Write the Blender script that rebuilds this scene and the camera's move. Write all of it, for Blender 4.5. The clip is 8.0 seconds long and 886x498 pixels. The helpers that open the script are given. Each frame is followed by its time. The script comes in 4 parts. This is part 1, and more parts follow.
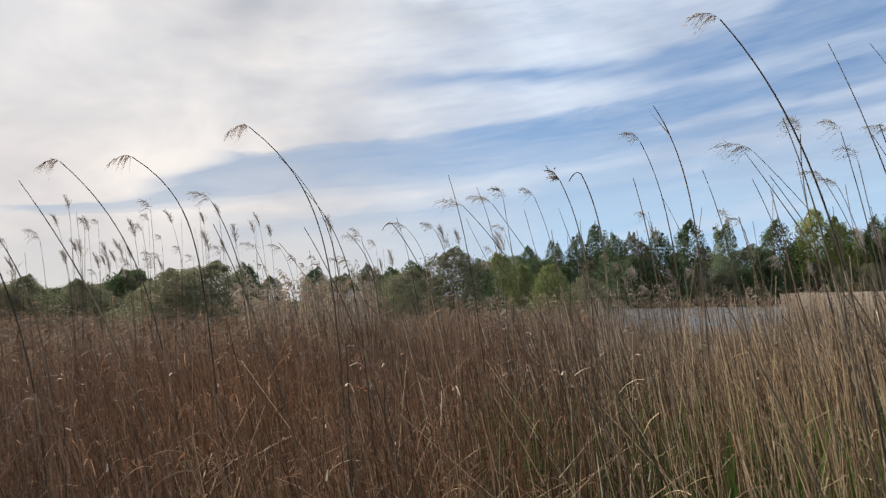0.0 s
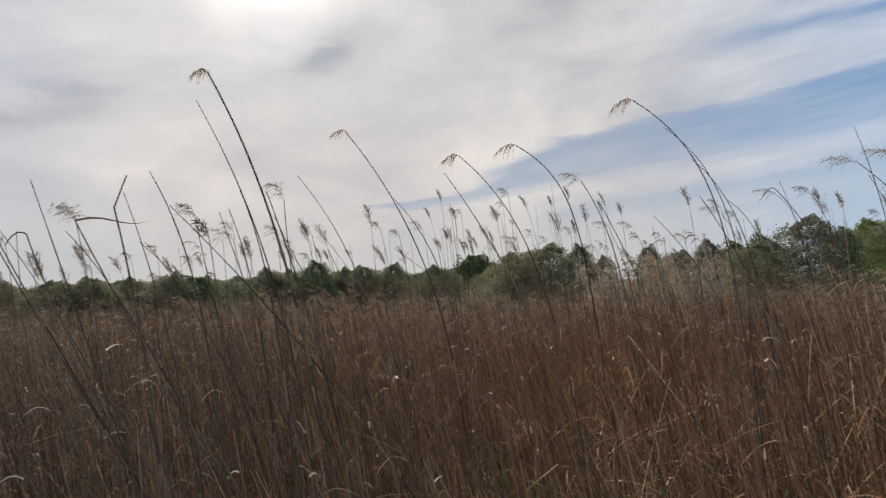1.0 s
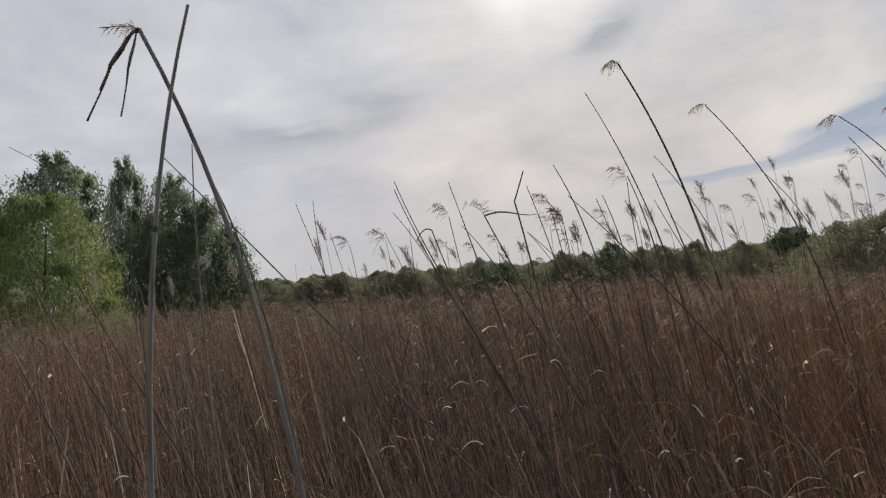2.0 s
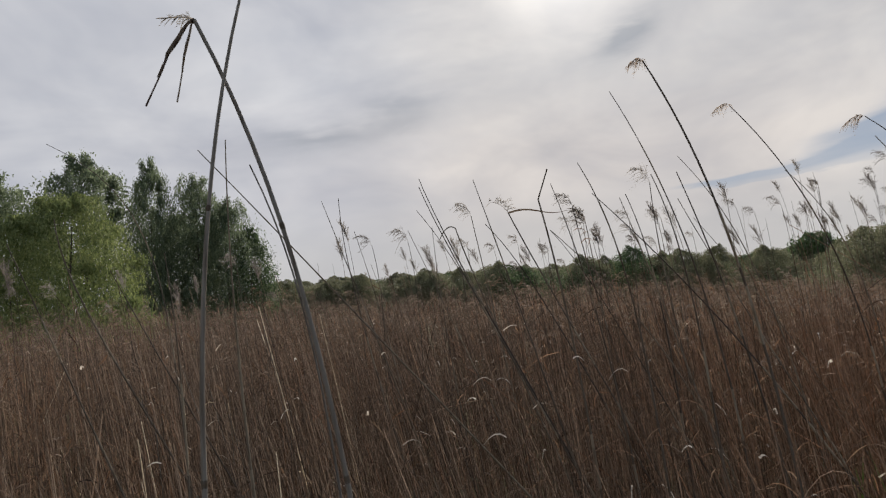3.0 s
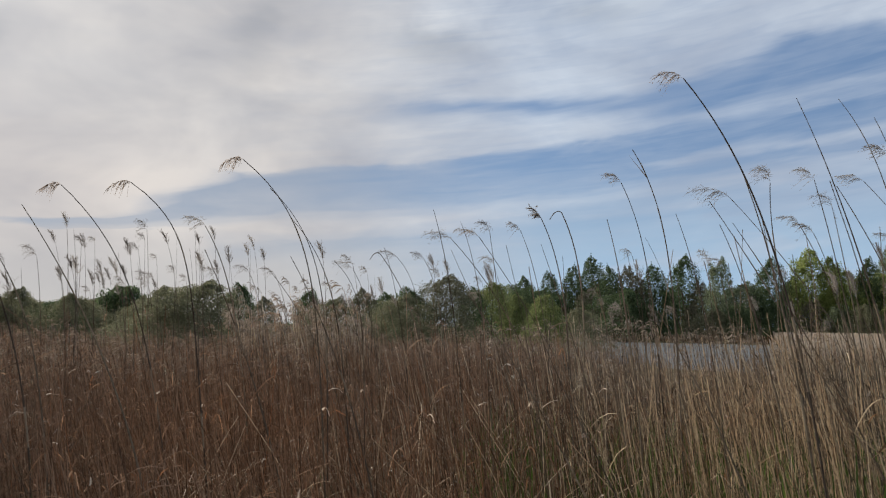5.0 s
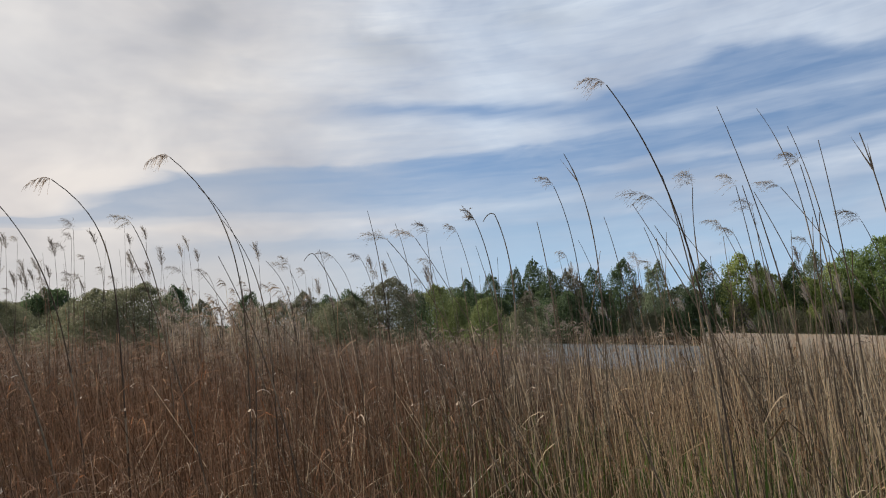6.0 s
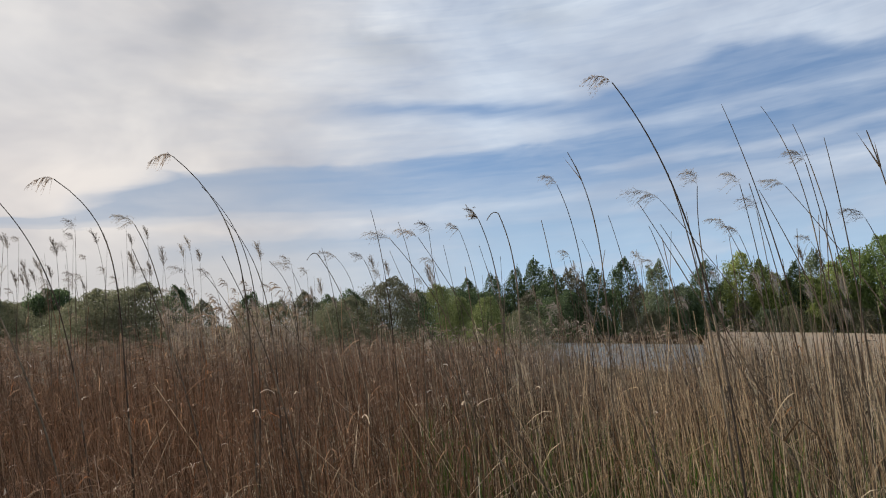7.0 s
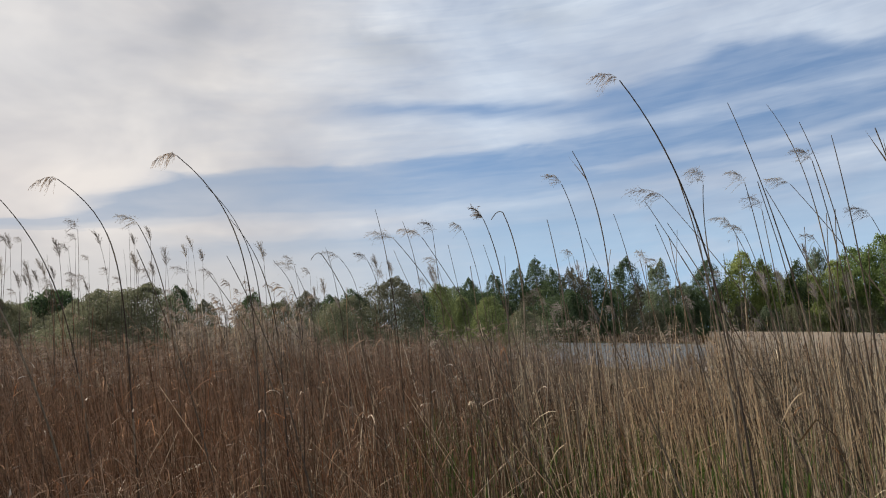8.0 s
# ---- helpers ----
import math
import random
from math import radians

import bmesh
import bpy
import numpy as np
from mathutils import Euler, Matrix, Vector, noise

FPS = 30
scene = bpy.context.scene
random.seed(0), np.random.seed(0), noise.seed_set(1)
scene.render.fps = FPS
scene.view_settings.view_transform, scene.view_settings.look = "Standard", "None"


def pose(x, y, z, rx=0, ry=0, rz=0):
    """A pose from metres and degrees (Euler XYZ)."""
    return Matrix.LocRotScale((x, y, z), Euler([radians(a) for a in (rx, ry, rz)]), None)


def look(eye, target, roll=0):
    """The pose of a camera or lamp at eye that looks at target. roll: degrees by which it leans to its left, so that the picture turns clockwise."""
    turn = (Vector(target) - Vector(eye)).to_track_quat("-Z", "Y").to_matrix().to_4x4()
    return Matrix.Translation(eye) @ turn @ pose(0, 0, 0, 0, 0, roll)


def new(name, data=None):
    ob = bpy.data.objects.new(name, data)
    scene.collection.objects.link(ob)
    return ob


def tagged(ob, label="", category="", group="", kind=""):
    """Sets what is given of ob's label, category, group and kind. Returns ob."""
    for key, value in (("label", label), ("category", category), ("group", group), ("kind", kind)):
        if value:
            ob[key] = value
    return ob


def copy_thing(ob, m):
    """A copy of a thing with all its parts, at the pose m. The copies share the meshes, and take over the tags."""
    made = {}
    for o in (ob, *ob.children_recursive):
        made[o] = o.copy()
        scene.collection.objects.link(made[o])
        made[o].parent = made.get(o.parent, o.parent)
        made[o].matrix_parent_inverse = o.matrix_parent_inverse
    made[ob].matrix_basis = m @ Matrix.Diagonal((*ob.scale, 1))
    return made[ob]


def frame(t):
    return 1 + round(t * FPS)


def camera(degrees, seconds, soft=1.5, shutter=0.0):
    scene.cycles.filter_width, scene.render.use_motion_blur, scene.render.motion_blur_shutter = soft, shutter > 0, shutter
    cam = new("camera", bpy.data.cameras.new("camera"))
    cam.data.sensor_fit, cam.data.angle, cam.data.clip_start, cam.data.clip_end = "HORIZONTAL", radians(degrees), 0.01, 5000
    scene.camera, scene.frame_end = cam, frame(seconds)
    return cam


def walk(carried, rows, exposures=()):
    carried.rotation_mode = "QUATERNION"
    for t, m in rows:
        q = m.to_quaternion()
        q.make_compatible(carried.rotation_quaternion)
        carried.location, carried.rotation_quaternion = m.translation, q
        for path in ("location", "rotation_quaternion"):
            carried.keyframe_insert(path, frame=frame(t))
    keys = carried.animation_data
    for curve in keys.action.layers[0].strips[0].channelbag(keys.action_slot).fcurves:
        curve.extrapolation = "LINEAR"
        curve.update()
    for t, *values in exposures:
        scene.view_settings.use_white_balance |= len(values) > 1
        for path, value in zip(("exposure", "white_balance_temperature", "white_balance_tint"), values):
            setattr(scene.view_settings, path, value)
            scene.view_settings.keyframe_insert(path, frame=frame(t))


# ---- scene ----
cam = camera(65.36, 8.0, soft=1.05, shutter=0.08)
# seconds, place, turn about x, y and z
PATH = [
    (0.00, -0.049, 0.073, 1.749, 94.09, 1.12, -0.02),
    (0.50, -0.144, 0.073, 1.741, 93.74, 1.68, 11.25),
    (1.00, -0.268, 0.025, 1.734, 93.27, 2.43, 26.91),
    (1.50, -0.413, -0.092, 1.739, 93.03, 3.29, 40.82),
    (2.00, -0.484, -0.187, 1.755, 93.16, 4.07, 50.82),
    (2.20, -0.497, -0.204, 1.758, 92.93, 4.86, 53.96),
    (2.40, -0.507, -0.218, 1.757, 92.84, 5.26, 56.11),
    (2.60, -0.507, -0.227, 1.750, 92.97, 5.02, 56.41),
    (2.80, -0.497, -0.226, 1.742, 93.23, 4.37, 55.01),
    (3.05, -0.464, -0.210, 1.734, 93.58, 3.32, 51.11),
    (3.30, -0.407, -0.171, 1.737, 93.77, 2.41, 45.11),
    (3.50, -0.350, -0.130, 1.745, 93.80, 1.86, 39.56),
    (4.00, -0.205, -0.064, 1.751, 94.74, 1.33, 25.08),
    (4.50, -0.074, -0.055, 1.761, 95.71, -0.20, 10.97),
    (5.00, 0.014, -0.055, 1.763, 96.32, -0.83, -0.48),
    (5.20, 0.020, -0.053, 1.755, 96.40, -0.81, -3.06),
    (5.45, 0.051, -0.067, 1.754, 96.56, -0.60, -4.71),
    (5.80, 0.060, -0.072, 1.754, 96.60, -0.54, -5.18),
    (6.50, 0.059, -0.071, 1.754, 96.60, -0.54, -5.12),
    (7.00, 0.047, -0.058, 1.754, 96.55, -0.43, -5.10),
    (7.50, 0.039, -0.047, 1.751, 96.53, -0.41, -4.94),
    (8.00, 0.032, -0.043, 1.753, 96.55, -0.33, -4.97),
]
# seconds, stops
EXPOSURES = [(0.0, 0.27), (0.5, 0.2), (1.0, 0.0), (2.0, -0.05), (3.5, -0.1), (4.0, -0.1), (4.5, -0.11), (5.0, -0.08), (5.2, -0.05), (6.5, 0.08), (8.0, 0.08)]

walk(cam, [(t, pose(*p)) for t, *p in PATH], EXPOSURES)

# ---- sky and sun ----
SUN_LEFT, SUN_UP = 40.5, 27.0     # degrees to the left of +y, and above the horizon
sun_way = Vector((-math.sin(radians(SUN_LEFT)) * math.cos(radians(SUN_UP)),
                  math.cos(radians(SUN_LEFT)) * math.cos(radians(SUN_UP)), math.sin(radians(SUN_UP))))


class Net:
    """A small helper for writing node trees."""

    def __init__(self, tree):
        self.tree = tree
        self.nodes, self.links = tree.nodes, tree.links

    def put(self, value, socket):
        if isinstance(value, bpy.types.NodeSocket):
            self.links.new(value, socket)
        elif value is not None:
            socket.default_value = value

    def math(self, op, a, b=None, c=None, clamp=False):
        n = self.nodes.new("ShaderNodeMath")
        n.operation, n.use_clamp = op, clamp
        for value, socket in zip((a, b, c), n.inputs):
            self.put(value, socket)
        return n.outputs[0]

    def noise(self, vector, scale, detail=3.0, rough=0.55, distort=0.0, lac=2.0):
        n = self.nodes.new("ShaderNodeTexNoise")
        self.put(vector, n.inputs["Vector"])
        for key, value in (("Scale", scale), ("Detail", detail), ("Roughness", rough), ("Distortion", distort), ("Lacunarity", lac)):
            n.inputs[key].default_value = value
        return n.outputs[0]

    def ramp(self, fac, stops, mode="LINEAR"):
        n = self.nodes.new("ShaderNodeValToRGB")
        n.color_ramp.interpolation = mode
        e = n.color_ramp.elements
        while len(e) < len(stops):
            e.new(0.5)
        for el, (at, colour) in zip(e, stops):
            el.position = at
            el.color = (*colour, 1) if isinstance(colour, tuple) else (colour, colour, colour, 1)
        self.put(fac, n.inputs[0])
        return n.outputs[0]

    def mix(self, fac, a, b, kind="MIX"):
        n = self.nodes.new("ShaderNodeMix")
        n.data_type, n.blend_type = "RGBA", kind
        self.put(fac, n.inputs[0])
        self.put((*a, 1) if isinstance(a, tuple) and len(a) == 3 else a, n.inputs[6])
        self.put((*b, 1) if isinstance(b, tuple) and len(b) == 3 else b, n.inputs[7])
        return n.outputs[2]

    def lerp(self, fac, a, b):
        """Between two plain values."""
        return self.math("MULTIPLY_ADD", fac, self.math("SUBTRACT", b, a), a)

    def smooth(self, value, low, high):
        n = self.nodes.new("ShaderNodeMapRange")
        n.interpolation_type = "SMOOTHSTEP"
        self.put(value, n.inputs[0])
        n.inputs[1].default_value, n.inputs[2].default_value = low, high
        return n.outputs[0]

    def vector(self, x, y, z):
        n = self.nodes.new("ShaderNodeCombineXYZ")
        for value, socket in zip((x, y, z), n.inputs):
            self.put(value, socket)
        return n.outputs[0]


def make_sky():
    world = bpy.data.worlds.new("sky")
    scene.world = world
    world.use_nodes = True
    k = Net(world.node_tree)
    k.nodes.clear()
    out = k.nodes.new("ShaderNodeOutputWorld")
    back = k.nodes.new("ShaderNodeBackground")
    sky = k.nodes.new("ShaderNodeTexSky")
    sky.sky_type, sky.sun_disc = "NISHITA", False
    sky.sun_elevation, sky.sun_rotation = radians(SUN_UP), radians(-SUN_LEFT)
    sky.air_density, sky.dust_density, sky.ozone_density = 1.0, 0.2, 2.5
    co = k.nodes.new("ShaderNodeTexCoord")
    split = k.nodes.new("ShaderNodeSeparateXYZ")
    k.links.new(co.outputs["Generated"], split.inputs[0])
    x, y, z = split.outputs
    up = k.math("MULTIPLY", k.math("ARCSINE", z), 180 / math.pi)
    left = k.math("MULTIPLY", k.math("ARCTAN2", k.math("MULTIPLY", x, -1.0), y), 180 / math.pi)
    # streaks run along this slanting coordinate
    lane = k.math("MULTIPLY_ADD", left, 0.10, up)
    along = k.vector(k.math("MULTIPLY", left, 0.055), k.math("MULTIPLY", lane, 0.32), 0.0)
    fine = k.vector(k.math("MULTIPLY", left, 0.13), k.math("MULTIPLY", lane, 0.50), 3.0)
    thread = k.vector(k.math("MULTIPLY", left, 0.16), k.math("MULTIPLY", lane, 1.5), 11.0)
    n1 = k.math("SUBTRACT", k.noise(along, 1.0, 4.0, 0.55, 0.4), 0.5)
    n2 = k.math("SUBTRACT", k.noise(fine, 1.0, 4.0, 0.5, 0.5), 0.5)
    n3 = k.math("SUBTRACT", k.noise(thread, 1.0, 3.0, 0.55, 0.6), 0.5)
    warped = k.math("MULTIPLY_ADD", n1, 2.0, k.math("MULTIPLY_ADD", n2, 1.3, lane))

    def bell(value, middle, width):
        q = k.math("DIVIDE", k.math("SUBTRACT", value, middle), width)
        return k.math("EXPONENT", k.math("MULTIPLY", k.math("MULTIPLY", q, q), -1.0))

    # the long gap and the streaks below it
    lower = k.ramp(k.math("DIVIDE", warped, 16.0), [
        (0.0, 0.80), (0.36, 0.65), (0.45, 0.44), (0.50, 0.72), (0.57, 0.90), (0.61, 0.60), (0.64, 0.28), (0.70, 0.22), (0.78, 0.13),
        (0.81, 0.10), (0.84, 0.26), (0.885, 0.72), (0.93, 0.90), (1.0, 0.92)], "EASE")
    wisp = k.math("MULTIPLY", bell(warped, 11.2, 0.55), k.smooth(k.math("MULTIPLY_ADD", n2, 10.0, left), -13.0, -19.0))
    lower = k.math("MAXIMUM", lower, k.math("MULTIPLY", wisp, 0.62))
    # the upper gap: a thin opening under the cloud's edge that widens into clear blue
    rim = k.math("MULTIPLY", k.ramp(k.math("DIVIDE", k.math("ADD", left, 45.0), 60.0), [
        (0.0, 0.74), (0.11, 0.80), (0.22, 0.915), (0.28, 0.925), (0.35, 0.90), (0.47, 0.855), (0.60, 0.885), (0.80, 0.925)], "EASE"), 20.0)
    under = k.math("SUBTRACT", rim, warped)
    slit = k.math("MULTIPLY", bell(under, 0.75, 0.75), k.smooth(k.math("MULTIPLY_ADD", n1, 10.0, left), 7.0, -1.0))
    middle = k.math("SUBTRACT", 0.90, k.math("MULTIPLY", slit, 0.66))
    clear = k.math("MULTIPLY_ADD", bell(warped, 14.2, 0.45), 0.34, 0.14)
    middle = k.lerp(k.smooth(k.math("MULTIPLY_ADD", under, -1.1, left), -14.0, -24.0), middle, clear)
    above = k.smooth(k.math("MULTIPLY_ADD", n3, 1.6, under), 0.7, -0.8)
    middle = k.lerp(above, middle, 0.93)
    bands = k.lerp(k.smooth(warped, 13.4, 14.0), lower, middle)
    # closed cloud to the left: the long gap ends in a point, a thin lower one runs on
    end = k.math("MULTIPLY_ADD", bell(warped, 10.2, 0.55), 14.0, k.math("MULTIPLY_ADD", bell(warped, 11.5, 1.0), 5.0, k.math("MULTIPLY_ADD", n2, 7.0, 17.0)))
    closing = k.smooth(k.math("SUBTRACT", left, end), -2.5, 3.0)
    cover = k.math("MAXIMUM", bands, k.math("MULTIPLY", closing, 0.93))
    cover = k.math("ADD", cover, k.math("MULTIPLY_ADD", k.math("MULTIPLY", n3, k.smooth(left, 18.0, -4.0)), 0.55, k.math("MULTIPLY", n2, k.math("MULTIPLY_ADD", closing, -0.4, 0.6))), clamp=True)
    # greyer bellies in the cloud
    soft = k.vector(k.math("MULTIPLY", left, 0.075), k.math("MULTIPLY", up, 0.14), 7.0)
    belly = k.noise(soft, 1.0, 4.0, 0.55, 0.3)

    def patch(a, e, wa, we, slant):
        da = k.math("SUBTRACT", left, a)
        de = k.math("MULTIPLY_ADD", da, slant, k.math("SUBTRACT", up, e))
        da = k.math("MULTIPLY_ADD", n1, 6.0, da)
        de = k.math("MULTIPLY_ADD", k.math("SUBTRACT", belly, 0.5), 4.0, k.math("MULTIPLY_ADD", n2, 3.0, de))
        q = k.math("ADD", k.math("POWER", k.math("ABSOLUTE", k.math("DIVIDE", da, wa)), 2.0),
                   k.math("POWER", k.math("ABSOLUTE", k.math("DIVIDE", de, we)), 2.0))
        return k.math("EXPONENT", k.math("MULTIPLY", q, -1.0))

    grey = None
    for spot, weight in (((35.8, 19.0, 2.9, 1.2, 0.45), 0.85), ((62.0, 12.9, 4.6, 1.1, 0.14), 0.55), ((54.6, 14.6, 3.6, 0.9, 0.10), 0.38),
                         ((1.0, 23.2, 4.0, 1.4, -0.15), 0.38), ((15.3, 23.0, 1.8, 2.4, 0.55), 0.32), ((-14.0, 25.5, 4.0, 1.5, 0.1), 0.3)):
        one = k.math("MULTIPLY", patch(*spot), weight)
        grey = one if grey is None else k.math("ADD", grey, one)
    cloud = k.ramp(belly, [(0.3, (0.49, 0.50, 0.555)), (0.5, (0.615, 0.615, 0.65)), (0.7, (0.75, 0.74, 0.755))])
    cloud = k.mix(k.smooth(left, -12.0, 17.0), k.mix(1.0, cloud, (0.85, 0.965, 1.085), "MULTIPLY"), k.mix(1.0, cloud, (1.05, 1.02, 0.96), "MULTIPLY"))
    cloud = k.mix(k.smooth(left, 46.0, 64.0), cloud, k.mix(1.0, cloud, (0.945, 0.985, 1.06), "MULTIPLY"))
    cloud = k.mix(k.math("MINIMUM", grey, 0.7), cloud, (0.27, 0.30, 0.35))
    # thin cloud scatters the sun round its place
    dot = k.nodes.new("ShaderNodeVectorMath")
    dot.operation = "DOT_PRODUCT"
    k.links.new(co.outputs["Generated"], dot.inputs[0])
    dot.inputs[1].default_value = sun_way
    off = k.math("MULTIPLY", k.math("ARCCOSINE", k.math("MINIMUM", dot.outputs["Value"], 0.99999)), 180 / math.pi)
    near = k.math("EXPONENT", k.math("MULTIPLY", k.math("POWER", k.math("DIVIDE", off, 5.0), 2.0), -1.0))
    wide = k.math("EXPONENT", k.math("MULTIPLY", k.math("POWER", k.math("DIVIDE", off, 17.0), 2.0), -1.0))
    glow = k.math("MULTIPLY_ADD", near, 0.75, k.math("MULTIPLY", wide, 0.10))
    cloud = k.mix(1.0, cloud, k.mix(glow, (0, 0, 0), (1.0, 0.95, 0.88)), "ADD")
    cloud.node.clamp_factor = False
    for link in list(k.links):
        if link.to_node == cloud.node and link.to_socket == cloud.node.inputs[7]:
            link.from_node.clamp_factor = False
    warm = k.math("MULTIPLY", k.smooth(off, 45.0, 12.0), k.smooth(up, 18.0, 9.0))
    cloud = k.mix(k.math("MULTIPLY", warm, 0.35), cloud, k.mix(1.0, cloud, (1.10, 0.98, 0.90), "MULTIPLY"))
    blue = k.mix(1.0, sky.outputs[0], (SKY_GAIN, SKY_GAIN, SKY_GAIN), "MULTIPLY")
    blue = k.mix(0.6, blue, (0.19, 0.30, 0.51))
    blue = k.mix(k.math("MULTIPLY", k.smooth(left, -10.0, 16.0), 0.8), blue, (0.335, 0.392, 0.485))
    whole = k.mix(cover, blue, cloud)
    # a bluish veil of haze lies along the horizon
    veil = k.math("MULTIPLY", k.smooth(up, 9.0, 0.0), 0.80)
    veil = k.math("MAXIMUM", veil, k.math("MULTIPLY", k.math("MULTIPLY", k.smooth(up, 14.0, 3.0), k.smooth(left, 4.0, -12.0)), k.math("MULTIPLY_ADD", k.smooth(n2, -0.05, 0.16), -0.42, 0.82)))
    veil_colour = k.mix(k.smooth(left, -15.0, 13.0), (0.36, 0.54, 0.735), (0.575, 0.565, 0.56))
    k.links.new(k.mix(veil, whole, veil_colour), back.inputs[0])
    back.inputs[1].default_value = 1.0
    k.links.new(back.outputs[0], out.inputs[0])


SKY_GAIN = 0.10
make_sky()
sun = new("sun", bpy.data.lights.new("sun", "SUN"))
sun.data.energy, sun.data.angle, sun.data.color = 5.0, radians(3), (1.0, 0.93, 0.82)
sun.matrix_world = look(sun_way * 200, (0, 0, 0))


# ---- materials ----
def surface(name, rough=0.8, spec=0.3):
    m = bpy.data.materials.new(name)
    m.use_nodes = True
    k = Net(m.node_tree)
    p = k.nodes["Principled BSDF"]
    p.inputs["Roughness"].default_value = rough
    p.inputs["Specular IOR Level"].default_value = spec
    return m, k, p


def place(k, scale=(1, 1, 1)):
    c = k.nodes.new("ShaderNodeTexCoord")
    n = k.nodes.new("ShaderNodeMapping")
    n.inputs["Scale"].default_value = scale
    k.links.new(c.outputs["Object"], n.inputs[0])
    return n.outputs[0]


def island(k):
    return k.nodes.new("ShaderNodeNewGeometry").outputs["Random Per Island"]


def each(k):
    return k.nodes.new("ShaderNodeObjectInfo").outputs["Random"]


def bump(k, p, height, strength, distance):
    n = k.nodes.new("ShaderNodeBump")
    n.inputs["Strength"].default_value, n.inputs["Distance"].default_value = strength, distance
    k.links.new(height, n.inputs["Height"])
    k.links.new(n.outputs[0], p.inputs["Normal"])


def thin(k, p, colour, share):
    """Lets part of the light pass through a thin leaf."""
    out = k.nodes["Material Output"]
    t = k.nodes.new("ShaderNodeBsdfTranslucent")
    mixer = k.nodes.new("ShaderNodeMixShader")
    k.put(colour, t.inputs[0])
    mixer.inputs[0].default_value = share
    k.links.new(p.outputs[0], mixer.inputs[1])
    k.links.new(t.outputs[0], mixer.inputs[2])
    k.links.new(mixer.outputs[0], out.inputs[0])


def stem_material(name, stops, source, thin_share=0.0, gloss=0.0):
    m, k, p = surface(name, 0.85 - gloss, 0.12 + gloss)
    tone = k.ramp(source(k), stops)
    grain = k.noise(place(k, (140, 140, 9)), 1.0, 4.0, 0.6)
    blotch = k.noise(place(k, (1, 1, 1)), 0.55, 3.0)
    col = k.mix(k.smooth(grain, 0.42, 0.75), tone, k.mix(1.0, tone, (0.55, 0.50, 0.46), "MULTIPLY"))
    col = k.mix(k.smooth(blotch, 0.45, 0.66), col, k.mix(1.0, col, (1.06, 0.94, 0.83), "MULTIPLY"))
    k.links.new(col, p.inputs["Base Color"])
    bump(k, p, grain, 0.4, 0.002)
    if thin_share:
        thin(k, p, col, thin_share)
    return m


STRAW = [(0.0, (0.026, 0.018, 0.012)), (0.36, (0.092, 0.066, 0.041)), (0.60, (0.385, 0.295, 0.186)), (0.77, (0.74, 0.615, 0.425)), (0.88, (0.92, 0.80, 0.58)), (0.91, (0.36, 0.225, 0.12)), (1.0, (0.27, 0.150, 0.075))]
RUSSET = [(0.0, (0.076, 0.049, 0.033)), (0.35, (0.194, 0.122, 0.079)), (0.7, (0.312, 0.199, 0.133)), (0.9, (0.440, 0.306, 0.207)), (1.0, (0.328, 0.150, 0.075))]
# RUSSET at little over half strength: shade painted into the left of the bed
SHADED_RUSSET = [(0.0, (0.043, 0.030, 0.022)), (0.35, (0.107, 0.071, 0.049)), (0.7, (0.168, 0.115, 0.080)), (0.9, (0.254, 0.184, 0.131)), (1.0, (0.164, 0.086, 0.049))]
mat_stem = stem_material("old_reed_stem", [(0.0, (0.070, 0.055, 0.044)), (0.5, (0.115, 0.092, 0.070)), (1.0, (0.19, 0.152, 0.108))], each)
mat_grey_stem = stem_material("weathered_reed_stem", [(0.0, (0.155, 0.135, 0.118)), (1.0, (0.22, 0.195, 0.168))], each)
mat_straw_stems = stem_material("straw_reed_stem", [(0.0, (0.223, 0.169, 0.111)), (0.5, (0.455, 0.359, 0.235)), (1.0, (0.668, 0.545, 0.370))], island, gloss=0.33)
mat_old_stems = stem_material("old_reed_stems", [(0.0, (0.085, 0.068, 0.054)), (0.5, (0.145, 0.118, 0.088)), (1.0, (0.25, 0.20, 0.14))], island)
mat_lake_stems = stem_material("brown_reed_stems", [(0.0, (0.096, 0.072, 0.056)), (0.6, (0.216, 0.160, 0.120)), (1.0, (0.384, 0.304, 0.224))], island)
mat_straw = stem_material("straw_stems", STRAW, island, gloss=0.33)
mat_russet = stem_material("russet_stems", RUSSET, island)
mat_dry = stem_material("dry_reed_leaf", STRAW, island, 0.3)
mat_shaded_russet = stem_material("shaded_russet_stems", SHADED_RUSSET, island)
mat_shaded_leaf = stem_material("shaded_russet_leaf", SHADED_RUSSET, island, 0.5)
mat_rusty_leaf = stem_material("rusty_reed_leaf", RUSSET, island, 0.5)
mat_leaf = stem_material("withered_leaf", [(0.0, (0.11, 0.075, 0.06)), (1.0, (0.26, 0.20, 0.14))], each, 0.2)
mat_plume = stem_material("reed_plume", [(0.0, (0.20, 0.175, 0.155)), (0.5, (0.29, 0.26, 0.232)), (1.0, (0.40, 0.365, 0.325))], each, 0.5)
mat_pale_plume = stem_material("pale_plume", [(0.0, (0.30, 0.24, 0.195)), (0.5, (0.42, 0.345, 0.285)), (1.0, (0.54, 0.46, 0.385))], each, 0.65)
mat_sheath = stem_material("papery_sheath", [(0.0, (0.17, 0.135, 0.10)), (1.0, (0.30, 0.245, 0.175))], each, 0.1)
mat_fluff = stem_material("seed_fluff", [(0.0, (0.164, 0.135, 0.112)), (0.5, (0.271, 0.228, 0.187)), (1.0, (0.426, 0.369, 0.307))], island, 0.5)
